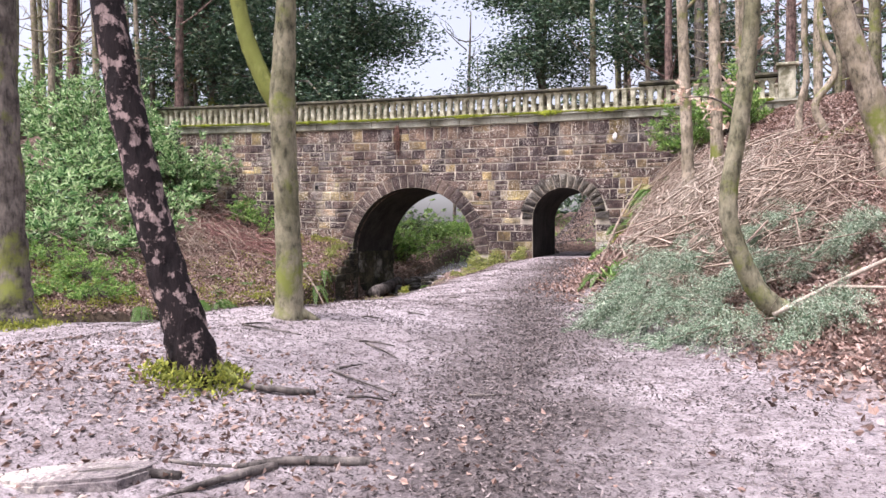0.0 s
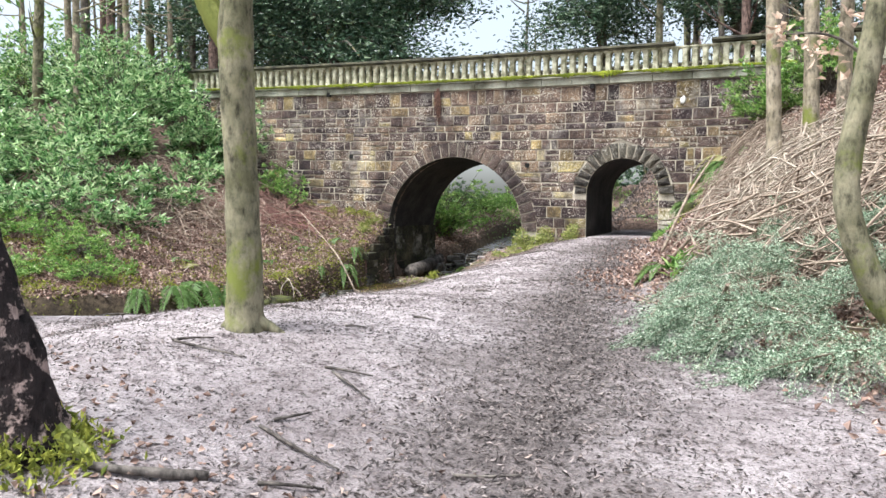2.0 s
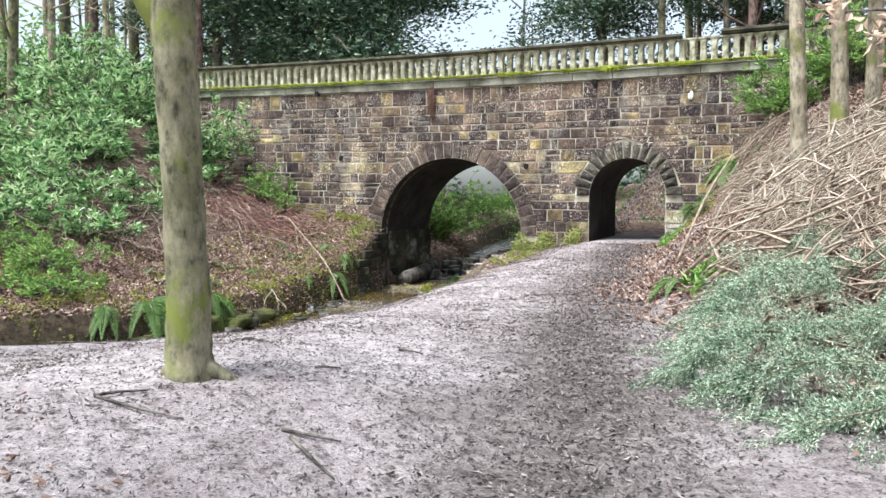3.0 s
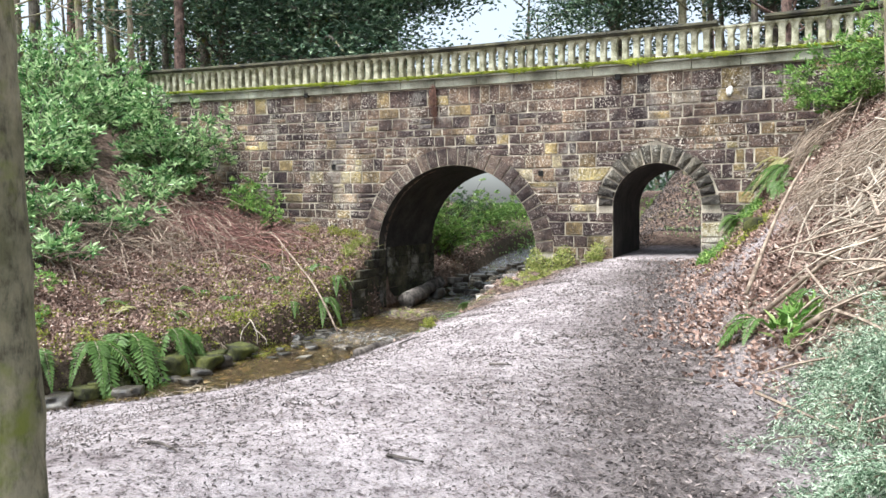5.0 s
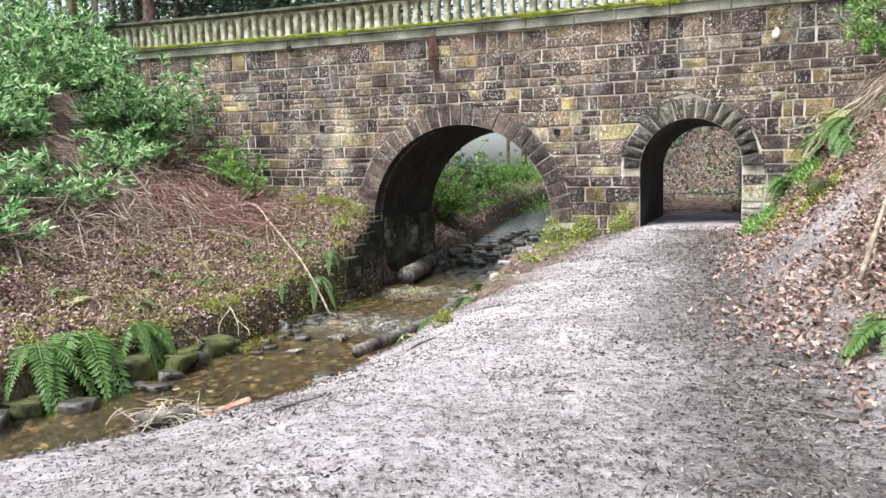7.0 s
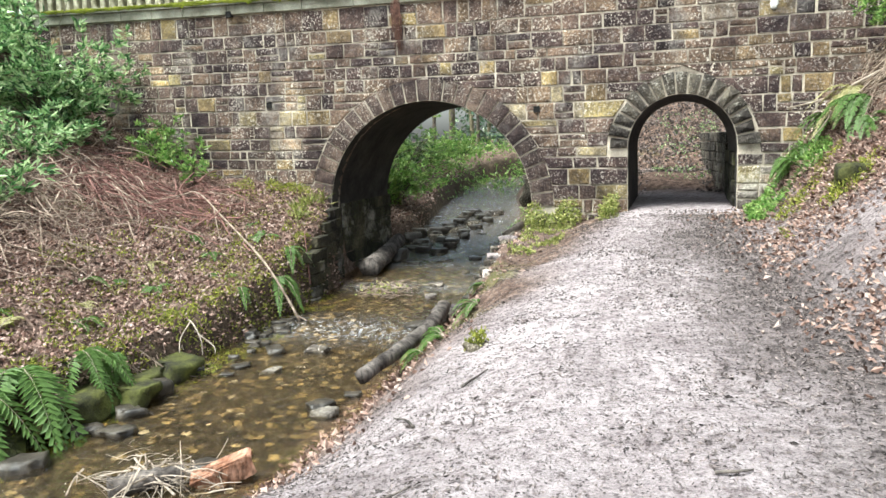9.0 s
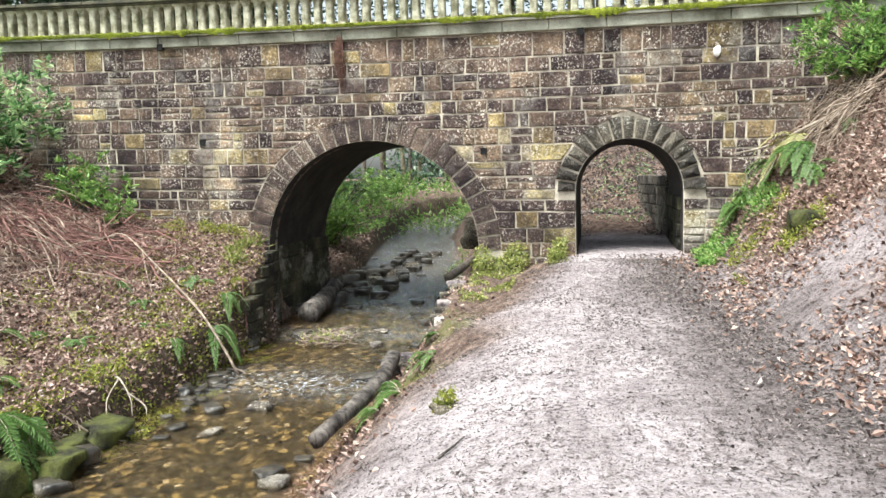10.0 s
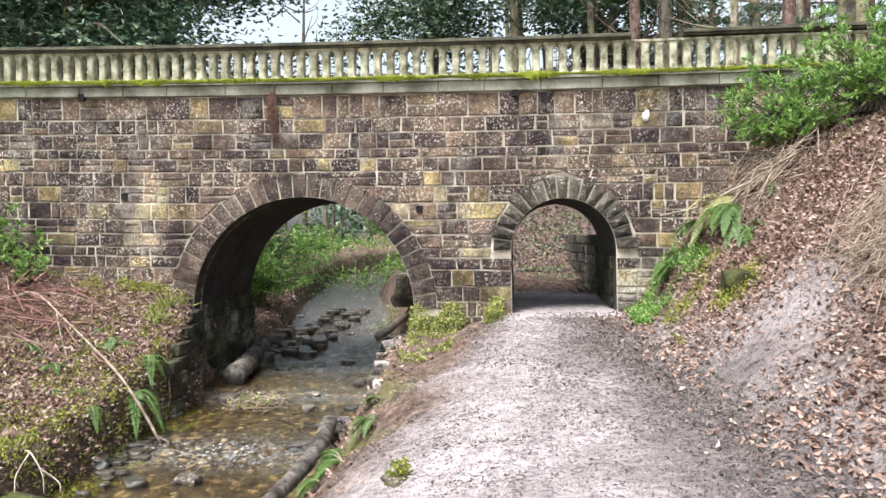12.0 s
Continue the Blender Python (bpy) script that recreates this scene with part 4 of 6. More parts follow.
# ---------- woods behind and beside the bridge ----------
def evergreen(label, at, height, crown_r, crown_low, seed, count=9000, mat=None, length=0.2):
    """A dark broad-leaved evergreen: bent trunk, limbs and a ragged crown in separate sprays."""
    rng = np.random.default_rng(seed)
    x, y = at
    z = gz(x, y)
    limbs, tips = [], []
    for k in range(26):
        a, h = rng.uniform(0, 2 * np.pi), rng.uniform(0.28, 0.9)
        ln = crown_r * rng.uniform(0.6, 1.1) * (1.25 - h * 0.7)
        s = np.array([x, y, z + height * h * 0.85])
        e = s + np.array([np.cos(a) * ln, np.sin(a) * ln, ln * rng.uniform(-0.25, 0.45)])
        m = (s + e) / 2 + np.array([0, 0, ln * 0.12])
        limbs.append(([tuple(s), tuple(m), tuple(e)], [0.09, 0.06, 0.02], BARK_GREY))
        for q in np.linspace(0.35, 1.05, 7):
            tips.append(s + (e - s) * q + rng.normal(0, 0.25, 3))
    tree = trunk("evergreen_tree", label, [(x, y, z - 0.2), (x + 0.2, y, z + height * 0.25), (x - 0.2, y, z + height * 0.6), (x, y, z + height)], [0.28, 0.22, 0.15, 0.04], BARK_GREY, 9, limbs, "evergreens behind the bridge")
    tips = np.array(tips)
    tips = tips[tips[:, 2] > z + crown_low]
    n = count
    pick = rng.integers(0, len(tips), n)
    P = tips[pick] + rng.normal(0, 1, (n, 3)) * np.array([0.75, 0.75, 0.3])
    D = rng.normal(0, 1, (n, 3)) * np.array([1, 1, 0.35]) + np.array([0, 0, -0.25])
    me = leaves_mesh("crown", P, D, length * rng.uniform(0.6, 1.2, n), length * 0.42 * rng.uniform(0.7, 1.2, n), rng)
    tagged(link("crown", me, mat or EVERGREEN, tree), "", "", "", "stuff")
    return tree


for k, (x, y, h, r, low) in enumerate([(-15.5, 5.6, 12, 4.2, 2.6), (-11.8, 6.2, 13, 4.4, 3.6), (-10.5, 9.5, 14, 4.6, 4.6), (-2.6, 12.5, 15, 4.4, 5.6), (-19.5, 9, 13, 4.6, 2.5), (2.6, 11.5, 13, 4.0, 4.0), (-17, 14, 15, 5.0, 4)]):
    evergreen("dark evergreen tree with glossy leaves behind the parapet", (x, y), h, r, low, 50 + k, 16000, None, 0.22)


def spruce(at, height, seed):
    rng = np.random.default_rng(seed)
    x, y = at
    z = gz(x, y)
    limbs, P, D = [], [], []
    for k in range(34):
        h, a = rng.uniform(0.2, 0.95), rng.uniform(0, 2 * np.pi)
        ln = (1.1 - h) * height * 0.28 + 0.3
        s = np.array([x, y, z + height * h])
        e = s + np.array([np.cos(a) * ln, np.sin(a) * ln, -0.12 * ln])
        limbs.append(([tuple(s), tuple((s + e) / 2 + np.array([0, 0, 0.1])), tuple(e)], [0.035, 0.025, 0.008], BARK_PINE))
        m = 130
        q = rng.uniform(0.2, 1, m)[:, None]
        P.append(s + (e - s) * q + rng.normal(0, 1, (m, 3)) * np.array([0.16, 0.16, 0.06]))
        D.append(unit(e - s + 0 * q) + rng.normal(0, 0.5, (m, 3)) + np.array([0, 0, -0.45]))
    tree = trunk("spruce_tree", "dark conifer with drooping sparse boughs", [(x, y, z - 0.2), (x, y, z + height * 0.5), (x, y, z + height)], [0.22, 0.16, 0.03], BARK_PINE, 9, limbs, "conifers behind the bridge")
    me = leaves_mesh("needles", np.concatenate(P), np.concatenate(D), 0.24, 0.05, rng)
    tagged(link("needle_sprays", me, SPRUCE, tree), "", "", "", "stuff")


for k, (x, y, h) in enumerate([(2.6, 14, 13), (6.5, 17, 14), (-17, 12, 14), (10, 14, 13), (4.5, 22, 15), (12, 21, 15), (15, 12, 14), (8.5, 25, 16)]):
    spruce((x, y), h, 80 + k)


def bare_tree(name, label, mat, height, r, seed, branches=7):
    """A straight forest tree with thin bare limbs, built at the origin."""
    rng = random.Random(seed)
    limbs = []
    for k in range(branches):
        h, a = rng.uniform(0.15, 0.9) * height, rng.uniform(0, 2 * math.pi)
        ln = rng.uniform(0.8, 2.4)
        s = Vector((0, 0, h))
        d = Vector((math.cos(a), math.sin(a), rng.uniform(0.1, 1.1)))
        limbs.append(([s, s + d * ln * 0.5 + Vector((0, 0, -0.1)), s + d * ln], [r * 0.28, r * 0.18, r * 0.06], mat))
        limbs.append(([s + d * ln * 0.5, s + d * ln * 0.7 + Vector((rng.uniform(-0.4, 0.4), rng.uniform(-0.4, 0.4), 0.3)), s + d * ln + Vector((rng.uniform(-0.8, 0.8), rng.uniform(-0.8, 0.8), 0.6))], [r * 0.12, r * 0.09, r * 0.04], mat))
    lx, ly = rng.uniform(-0.03, 0.03), rng.uniform(-0.03, 0.03)
    pts = [(0, 0, -0.3), (lx, 0, 0.4)] + [(lx * q + rng.uniform(-0.06, 0.06), ly * q, q) for q in (height * 0.3, height * 0.6, height)]
    return trunk(name, label, pts, [r * 1.4, r, r * 0.9, r * 0.7, r * 0.2], mat, 8, limbs, "woodland trees")


kinds = [bare_tree("woodland_tree", "straight pale bare woodland tree", BARK_PALE, 13, 0.13, 1, 5), bare_tree("woodland_tree", "grey bare woodland tree", BARK_GREY, 14, 0.17, 2, 8),
         bare_tree("woodland_tree", "reddish straight pine trunk", BARK_PINE, 15, 0.22, 3, 4), bare_tree("woodland_tree", "thin bare branching tree", BARK_GREY, 9, 0.08, 4, 12),
         bare_tree("woodland_tree", "greenish bare woodland tree", BARK_BEECH, 13, 0.14, 5, 7)]
rng = random.Random(9)
spots = [(-14.5, 2.5, 2), (-16.5, 0.5, 0), (-18, 3, 4), (-15.5, -2.5, 0), (-17.5, -5, 4), (-19, -8, 1), (-16, 5.5, 3), (-20, 1, 0), (-21, -3, 1), (-22.5, 5, 2),
         (7.8, 4.5, 0), (9, 3, 0), (8.4, -1.5, 4), (9.3, -4.5, 0), (10.5, -2, 1), (10.2, -7, 0), (11.5, -5, 4), (7.2, 7.5, 2), (4.4, 8.5, 1), (5.6, 6.5, 0), (3.2, 7.2, 2), (1.2, 12.5, 3), (0.4, 16, 3), (4.9, 11.5, 0), (8.8, 8.0, 4),
         (-8, 28, 3), (-11, 30, 4), (-13.5, 34, 1), (-6.5, 32, 3), (-10, 37, 4), (-16, 38, 1), (-9.5, 25.5, 3), (-5, 36, 1), (-12.5, 40, 4)]
while len(spots) < 71:
    x, y = rng.uniform(-36, -15.5), rng.uniform(-12, 12)
    if all((x - a) ** 2 + (y - b) ** 2 > 1.5 for a, b, _ in spots):
        spots.append((x, y, rng.choice((0, 0, 4, 4, 1, 2))))
while len(spots) < 169:
    x, y = rng.uniform(-34, 30), rng.uniform(9, 42)
    if all((x - a) ** 2 + (y - b) ** 2 > 1.7 for a, b, _ in spots) and abs(float(stream_distance(np.array([x]), np.array([y]))[0])) > 4.5 and not -0.55 < (x + 4) / (y - 2) < 0.05:
        spots.append((x, y, rng.choice((0, 1, 1, 2, 3, 3, 4)) if x < 3 else rng.choice((0, 0, 1, 2, 2, 4, 3))))
placed = set()
for x, y, k in spots:
    m = Matrix.Translation((x, y, gz(x, y))) @ Matrix.Rotation(rng.uniform(0, 6.28), 4, "Z") @ Matrix.Scale(rng.uniform(0.8, 1.25), 4)
    if k in placed:
        copy_thing(kinds[k], m)
    else:
        placed.add(k)
        kinds[k].matrix_basis = m

# thicket that closes the view between the far trunks
rng = np.random.default_rng(21)
lines = []
for k in range(1900):
    x, y = rng.uniform(-40, 36), rng.uniform(22, 46)
    if -0.55 < (x + 4) / (y - 2) < 0.05:
        continue
    z = gz(x, y)
    d = rng.normal(0, 0.5, 2)
    h = rng.uniform(2, 7)
    p = Vector((x, y, z))
    lines.append(([p, p + Vector((d[0] * 0.4, d[1] * 0.4, h * 0.5)), p + Vector((d[0], d[1], h))], 0.045, 0.01))
tagged(link("far_thicket", sticks_mesh("far_thicket", lines, 3), BARK_GREY), "bare brown saplings in the far wood", "thicket", "", "stuff")
n = 30000
x, y = rng.uniform(-48, 44, n), rng.uniform(24, 55, n)
keep = (x < -17 - 0.55 * (y - 24)) | (x > -9 - 0.35 * (y - 24)) & (x < -1) | (x > 4)
x, y = x[keep], y[keep]
n = len(x)
P = np.stack([x, y, ground_at(x, y) + rng.uniform(0, 1, n) ** 1.5 * 9], 1)
scatter("far_foliage", "dull green undergrowth in the far wood", "undergrowth", P, EVERGREEN, 0.5, 0.25, 22, 0.5)

n = 26000
x, y = rng.uniform(-40, -19, n), rng.uniform(-11, 24, n)
lump = np.array([noise.noise(Vector((a * 0.35, b * 0.35, 5))) for a, b in zip(x, y)])
P = np.stack([x, y, ground_at(x, y) + rng.uniform(0, 1, n) ** 1.3 * (2.5 + 5 * np.maximum(lump, -0.2))], 1)
scatter("wood_undergrowth", "light green undergrowth and saplings in the wood", "undergrowth", P, LAUREL, 0.3, 0.12, 23, 0.5)

# ---------- left bank ----------
for k, (x, y, h, r, c) in enumerate([(-11.2, -1.3, 2.6, 1.7, 520), (-13.0, -3.4, 3.0, 1.9, 560), (-11.5, -5.0, 2.0, 1.7, 460), (-14.8, -6.3, 3.2, 2.2, 520), (-15.2, -1.6, 3.0, 2.0, 460),
                                       (-12.4, -8.4, 2.0, 1.8, 460), (-9.7, -6.9, 1.4, 1.3, 360), (-10.1, -3.2, 1.1, 0.9, 200), (-10.6, -8.9, 1.3, 1.4, 360), (-16.5, -9.5, 3.0, 2.2, 460), (-13.4, -0.9, 2.4, 1.3, 300), (-18.5, -4.5, 3.2, 2.2, 420), (-9.2, -5.2, 1.1, 1.1, 260), (-8.3, -7.4, 0.8, 0.9, 180), (-9.2, -8.5, 1.2, 1.2, 280), (-10.9, -6.9, 1.8, 1.4, 340), (-13.6, -6.9, 2.5, 1.8, 420), (-10.6, -1.9, 1.4, 1.0, 220), (-17.5, -7.5, 3.0, 2.2, 380), (-19.5, -1.0, 3.4, 2.4, 380)]):
    shrub("rhododendron_bush", "glossy dark green rhododendron bush on the stream bank", (x, y), h, r, RHODO, 100 + k, int(c * (0.3 if h <= 1.8 else 0.75)), 11, 0.2, 0.06)
shrub("laurel_sprig", "small light green sapling against the bridge wall", (-9.4, -0.5), 1.25, 0.75, LAUREL, 120, 90, 9, 0.14, 0.045)
shrub("laurel_sprig", "small light green sapling on the leafy slope", (-8.5, -0.75), 1.0, 0.55, LAUREL, 121, 46, 8, 0.14, 0.045)
shrub("leafy_undergrowth", "yellow-green leafy undergrowth by the stream", (-8.4, -9.0), 0.7, 1.2, LAUREL, 122, 120, 8, 0.1, 0.03, (0, 0), 0.006, "undergrowth")
for k, (x, y) in enumerate([(-7.3, -9.1), (-9.4, -9.5), (-11.9, -9.9), (-13.4, -10.0)]):
    shrub("leafy_undergrowth", "yellow-green leafy undergrowth by the stream", (x, y), 0.75, 1.1, LAUREL, 124 + k, 170, 8, 0.1, 0.03, (0, 0), 0.006, "undergrowth")
shrub("leafy_undergrowth", "yellow-green leafy undergrowth by the stream", (-10.6, -9.6), 0.9, 1.3, LAUREL, 123, 120, 8, 0.11, 0.03, (0, 0), 0.006, "undergrowth")
for k, (x, y) in enumerate([(-6.5, -9.7), (-7.5, -10.4), (-8.7, -11.0), (-10.2, -11.5), (-12.0, -11.9)]):
    shrub("leafy_undergrowth", "yellow-green leafy undergrowth by the stream", (x, y), 0.6, 1.0, LAUREL, 280 + k, 150, 8, 0.1, 0.03, (0, 0), 0.006, "undergrowth")


def bank_edge(y):
    """Where the undercut left bank meets its upper slope."""
    x = -3.0
    while x > -9 and gz(x, y) < -1.12:
        x -= 0.03
    return x


for k, (dx, y, n, ln, aim) in enumerate([(-0.2, -8.2, 7, 1.1, -0.75), (-0.12, -7.4, 6, 0.8, -0.4), (-0.25, -8.8, 7, 1.0, -1.0), (-0.05, -3.15, 6, 0.6, -0.3), (-0.2, -2.5, 4, 0.5, 0.2), (-1.6, -3.2, 4, 0.4, None), (-0.15, -9.5, 5, 0.65, -0.9), (-1.4, -5.2, 3, 0.3, None), (-0.05, -7.0, 4, 0.55, -0.5), (-0.1, -4.2, 3, 0.4, -0.4)]):
    x = bank_edge(y) + dx
    fern("green fern hanging over the bank's edge", (x, y), gz(x, y) + 0.03, n, ln, 140 + k, FERN, aim, 1.25)
for k in range(12):
    y = -1.2 - 0.55 * k
    x = bank_edge(y) - 0.5 - 1.3 * (k * 0.618 % 1)
    fern("small green fern among the leaves of the bank", (x, y), gz(x, y) + 0.02, 5, 0.32 + 0.1 * (k % 3), 240 + k, FERN if k % 3 else FERN_PALE, None, 0.8)
fern("pale withered fern on the bank", (-6.3, -7.5), gz(-6.3, -7.5) + 0.05, 3, 0.6, 149, FERN_PALE, 2.2, 0.6)
zz = gz(-8.3, -1.7)
branch("long thin fallen branch lying down the leafy bank into the stream", [(-8.35, -1.6, zz + 0.05), (-7.6, -1.9, 0.55), (-6.6, -2.6, 0.15), (-5.5, -3.3, -0.42), (-5.05, -3.5, -0.85), (-4.7, -3.58, -1.38)], 0.012, 0.022, TWIG,
       [([(-4.75, -3.56, -1.3), (-4.62, -3.55, -1.36), (-4.5, -3.6, -1.4)], 0.014, 0.006), ([(-6.9, -2.4, 0.28), (-6.5, -2.9, -0.1), (-6.2, -3.2, -0.4)], 0.012, 0.004)])
zz = gz(-5.2, -5.7)
branch("bleached forked root hanging over the water", [(-5.45, -5.4, zz + 0.12), (-5.15, -5.65, zz + 0.2), (-4.95, -5.75, zz), (-4.9, -5.8, -1.3)], 0.012, 0.006, TWIG_PALE,
       [([(-5.0, -5.72, zz + 0.05), (-4.8, -5.7, zz - 0.1), (-4.75, -5.75, -1.3)], 0.012, 0.005), ([(-5.15, -5.65, zz + 0.2), (-5.1, -5.95, zz + 0.05), (-5.02, -6.1, -1.2)], 0.012, 0.005)], "hanging_root", "root")


def twig_heap(name, label, cx, cy, sx, sy, h, count, mat, seed, length=0.9, thick=0.009):
    rng = np.random.default_rng(seed)
    lines = []
    for k in range(count):
        x, y = cx + rng.normal(0, sx), cy + rng.normal(0, sy)
        a, ln = rng.uniform(0, 2 * np.pi), length * rng.uniform(0.4, 1.3)
        d = np.array([np.cos(a), np.sin(a)]) * ln
        if cx > 3 and min(x, x + d[0]) < 3.3:
            continue
        z0, z1 = gz(x, y) + rng.uniform(0, h), gz(x + d[0], y + d[1]) + rng.uniform(0, h)
        m = Vector((x + d[0] * 0.5, y + d[1] * 0.5, (z0 + z1) / 2 + rng.uniform(-0.08, 0.14) * h))
        r = thick * rng.choice([0.4, 0.6, 0.9, 1.5, 2.4])
        lines.append((smooth_line([(x, y, z0), m, (x + d[0], y + d[1], z1)], 3), r, r * 0.4))
    ob = link(name, sticks_mesh(name, lines), mat)
    return tagged(ob, label, "brushwood", "", "stuff")


twig_heap("dead_bracken", "red-brown dead bracken stems on the leafy bank", -8.7, -2.4, 0.9, 0.9, 0.4, 700, TWIG_RED, 160, 0.8, 0.007)
twig_heap("bramble_tangle", "grey bramble stems among the shrubs", -9.3, -5.2, 1.1, 1.6, 0.6, 1100, TWIG, 161, 0.9, 0.006)
twig_heap("root_tangle", "fine roots hanging from the undercut bank", -4.95, -6.4, 0.08, 0.35, 0.1, 70, TWIG, 162, 0.45, 0.006)

# ---------- right bank ----------
shrub("cherry_laurel_bush", "bright green long-leaved bush beside the bridge wall", (4.4, -0.95), 1.45, 0.95, LAUREL, 130, 340, 10, 0.13, 0.036, (-0.35, 0), 0.012)
shrub("cherry_laurel_bush", "bright green long-leaved bush on the embankment", (5.4, -1.5), 1.75, 1.1, LAUREL, 131, 380, 10, 0.13, 0.036, (-0.2, 0), 0.012)
for k, (x, y, n, ln, aim, mt) in enumerate([(3.5, -0.95, 9, 0.9, 3.3, FERN_PALE), (3.45, -1.3, 9, 0.8, 3.7, FERN), (3.15, -0.7, 7, 0.65, 3.5, FERN), (3.35, -1.9, 5, 0.7, 4.0, FERN), (2.6, -0.7, 6, 0.6, 3.6, FERN), (3.9, -1.6, 3, 0.4, 4.4, FERN), (3.3, -8.6, 5, 0.6, 3.4, FERN), (3.75, -8.3, 4, 0.5, 3.0, FERN), (2.75, -0.5, 4, 0.45, 3.6, FERN)]):
    fern("green fern on the steep bank beside the small arch", (x, y), gz(x, y) + 0.06, n, ln, 170 + k, mt, aim, 1.0)
branch("dead branch jutting from the bank towards the wall", [(4.2, -1.5, gz(4.2, -1.5) + 0.05), (3.6, -1.15, 2.05), (3.05, -0.75, 1.75), (2.5, -0.5, 1.62)], 0.035, 0.012, TWIG_PALE, [([(3.2, -0.85, 1.83), (3.0, -1.0, 1.4), (2.75, -1.1, 1.1)], 0.016, 0.006)])
twig_heap("dead_twigs", "tangle of dead twigs under the bush", 3.8, -1.2, 0.3, 0.4, 0.4, 420, TWIG, 180, 0.7, 0.006)
twig_heap("brushwood_heap", "heap of bleached cut branches on the bank", 4.9, -8.0, 0.65, 1.1, 0.75, 620, TWIG_PALE, 181, 0.9, 0.006)
twig_heap("brushwood_heap", "heap of brown cut branches on the bank", 5.4, -9.6, 0.8, 1.0, 0.7, 700, TWIG, 182, 1.0, 0.008)
twig_heap("dead_twigs", "spray of fine dead conifer twigs on the slope", 4.05, -5.3, 0.35, 0.5, 0.55, 800, TWIG, 183, 0.75, 0.004)


def bough(label, pts, spread, count, seed, mat=None, needle=0.036):
    """A cut conifer bough: a stem with drooping sprays of fine needles."""
    rng = np.random.default_rng(seed)
    top = thing("conifer_bough", label, "branch", "cut conifer boughs")
    line = smooth_line(pts, 6)
    arr = np.array([tuple(p) for p in line])
    lines = [(line, 0.016, 0.005)]
    P, D = [], []
    for k in range(count):
        q = rng.uniform(0.12, 1.0) * (len(arr) - 1)
        i = min(int(q), len(arr) - 2)
        p = arr[i] + (arr[i + 1] - arr[i]) * (q - i)
        d = arr[i + 1] - arr[i]
        d = d / np.linalg.norm(d)
        s = np.cross(d, [0, 0, 1]) * rng.choice([-1, 1]) * rng.uniform(0.5, 1) + d * 0.7 + np.array([0, 0, rng.uniform(-0.5, 0.45)]) + rng.normal(0, 0.3, 3)
        ln = spread * rng.uniform(0.5, 1.1) * (1.1 - 0.5 * q / len(arr))
        t = np.linspace(0.05, 1, 34)[:, None]
        sp = p + s * ln * t + np.array([0, 0, -0.28 * ln]) * t * t
        sp[:, 2] = np.maximum(sp[:, 2], ground_at(sp[:, 0], sp[:, 1]) + 0.02)
        lines.append(([Vector(v) for v in sp[::11]], 0.004, 0.0015))
        for _ in range(6):
            P.append(sp + rng.normal(0, 0.028, sp.shape)), D.append(s + rng.normal(0, 1.0, sp.shape))
    tagged(link("bough_stem", sticks_mesh("bough_stem", lines, 3), TWIG, top), "", "", "", "stuff")
    me = leaves_mesh("needle_spray", np.concatenate(P), np.concatenate(D), needle, needle * 0.2, rng, 0.1)
    tagged(link("needle_spray", me, mat or NEEDLE, top), "", "", "", "stuff")


def on(x, y, h=0.05):
    return (x, y, gz(x, y) + h)


for k, (a, b, c) in enumerate([(on(5.3, -11.6, 0.3), on(4.4, -11.5, 0.45), on(3.2, -11.2, 0.1)), (on(5.2, -12.3, 0.25), on(4.4, -12.5, 0.4), on(3.7, -12.4, 0.1)), (on(5.0, -10.6, 0.4), on(4.2, -10.3, 0.75), on(3.4, -10.2, 0.3)),
                               (on(5.4, -12.6, 0.2), on(4.9, -12.9, 0.28), on(4.3, -13.0, 0.08)), (on(4.8, -11.0, 0.5), on(4.1, -11.0, 0.95), on(3.5, -11.4, 0.35)), (on(6.3, -12.4, 0.2), on(5.9, -12.9, 0.3), on(5.5, -13.1, 0.1)),
                               (on(6.2, -10.2, 0.3), on(5.6, -10.2, 0.6), on(5.0, -10.3, 0.4)), (on(6.9, -10.9, 0.3), on(6.4, -11.0, 0.5), on(5.9, -11.2, 0.3)), (on(4.6, -12.0, 0.4), on(4.0, -12.2, 0.55), on(3.5, -12.1, 0.15)),
                               (on(5.0, -9.6, 0.3), on(4.2, -9.5, 0.5), on(3.4, -10.8, 0.2)), (on(6.0, -11.6, 0.3), on(5.4, -11.4, 0.55), on(4.8, -11.4, 0.4))]):
    a, b, c = [(p[0] + 0.3, p[1] - 0.15, 0.85 * (p[2] - gz(p[0], p[1])) + gz(p[0] + 0.3, p[1] - 0.15)) for p in (a, b, c)]
    bough("cut conifer bough with silvery green needles on the bank", [a, b, c], 0.55, 46, 200 + k)
branch("bare cut branch lying across the bank", [on(5.7, -12.6, 0.15), on(6.3, -12.55, 0.3), on(7.0, -12.45, 0.35), on(7.9, -12.35, 0.6)], 0.028, 0.016, TWIG_PALE, [([on(6.2, -12.55, 0.3), on(6.8, -13.05, 0.2), on(7.4, -13.35, 0.15)], 0.02, 0.01)])
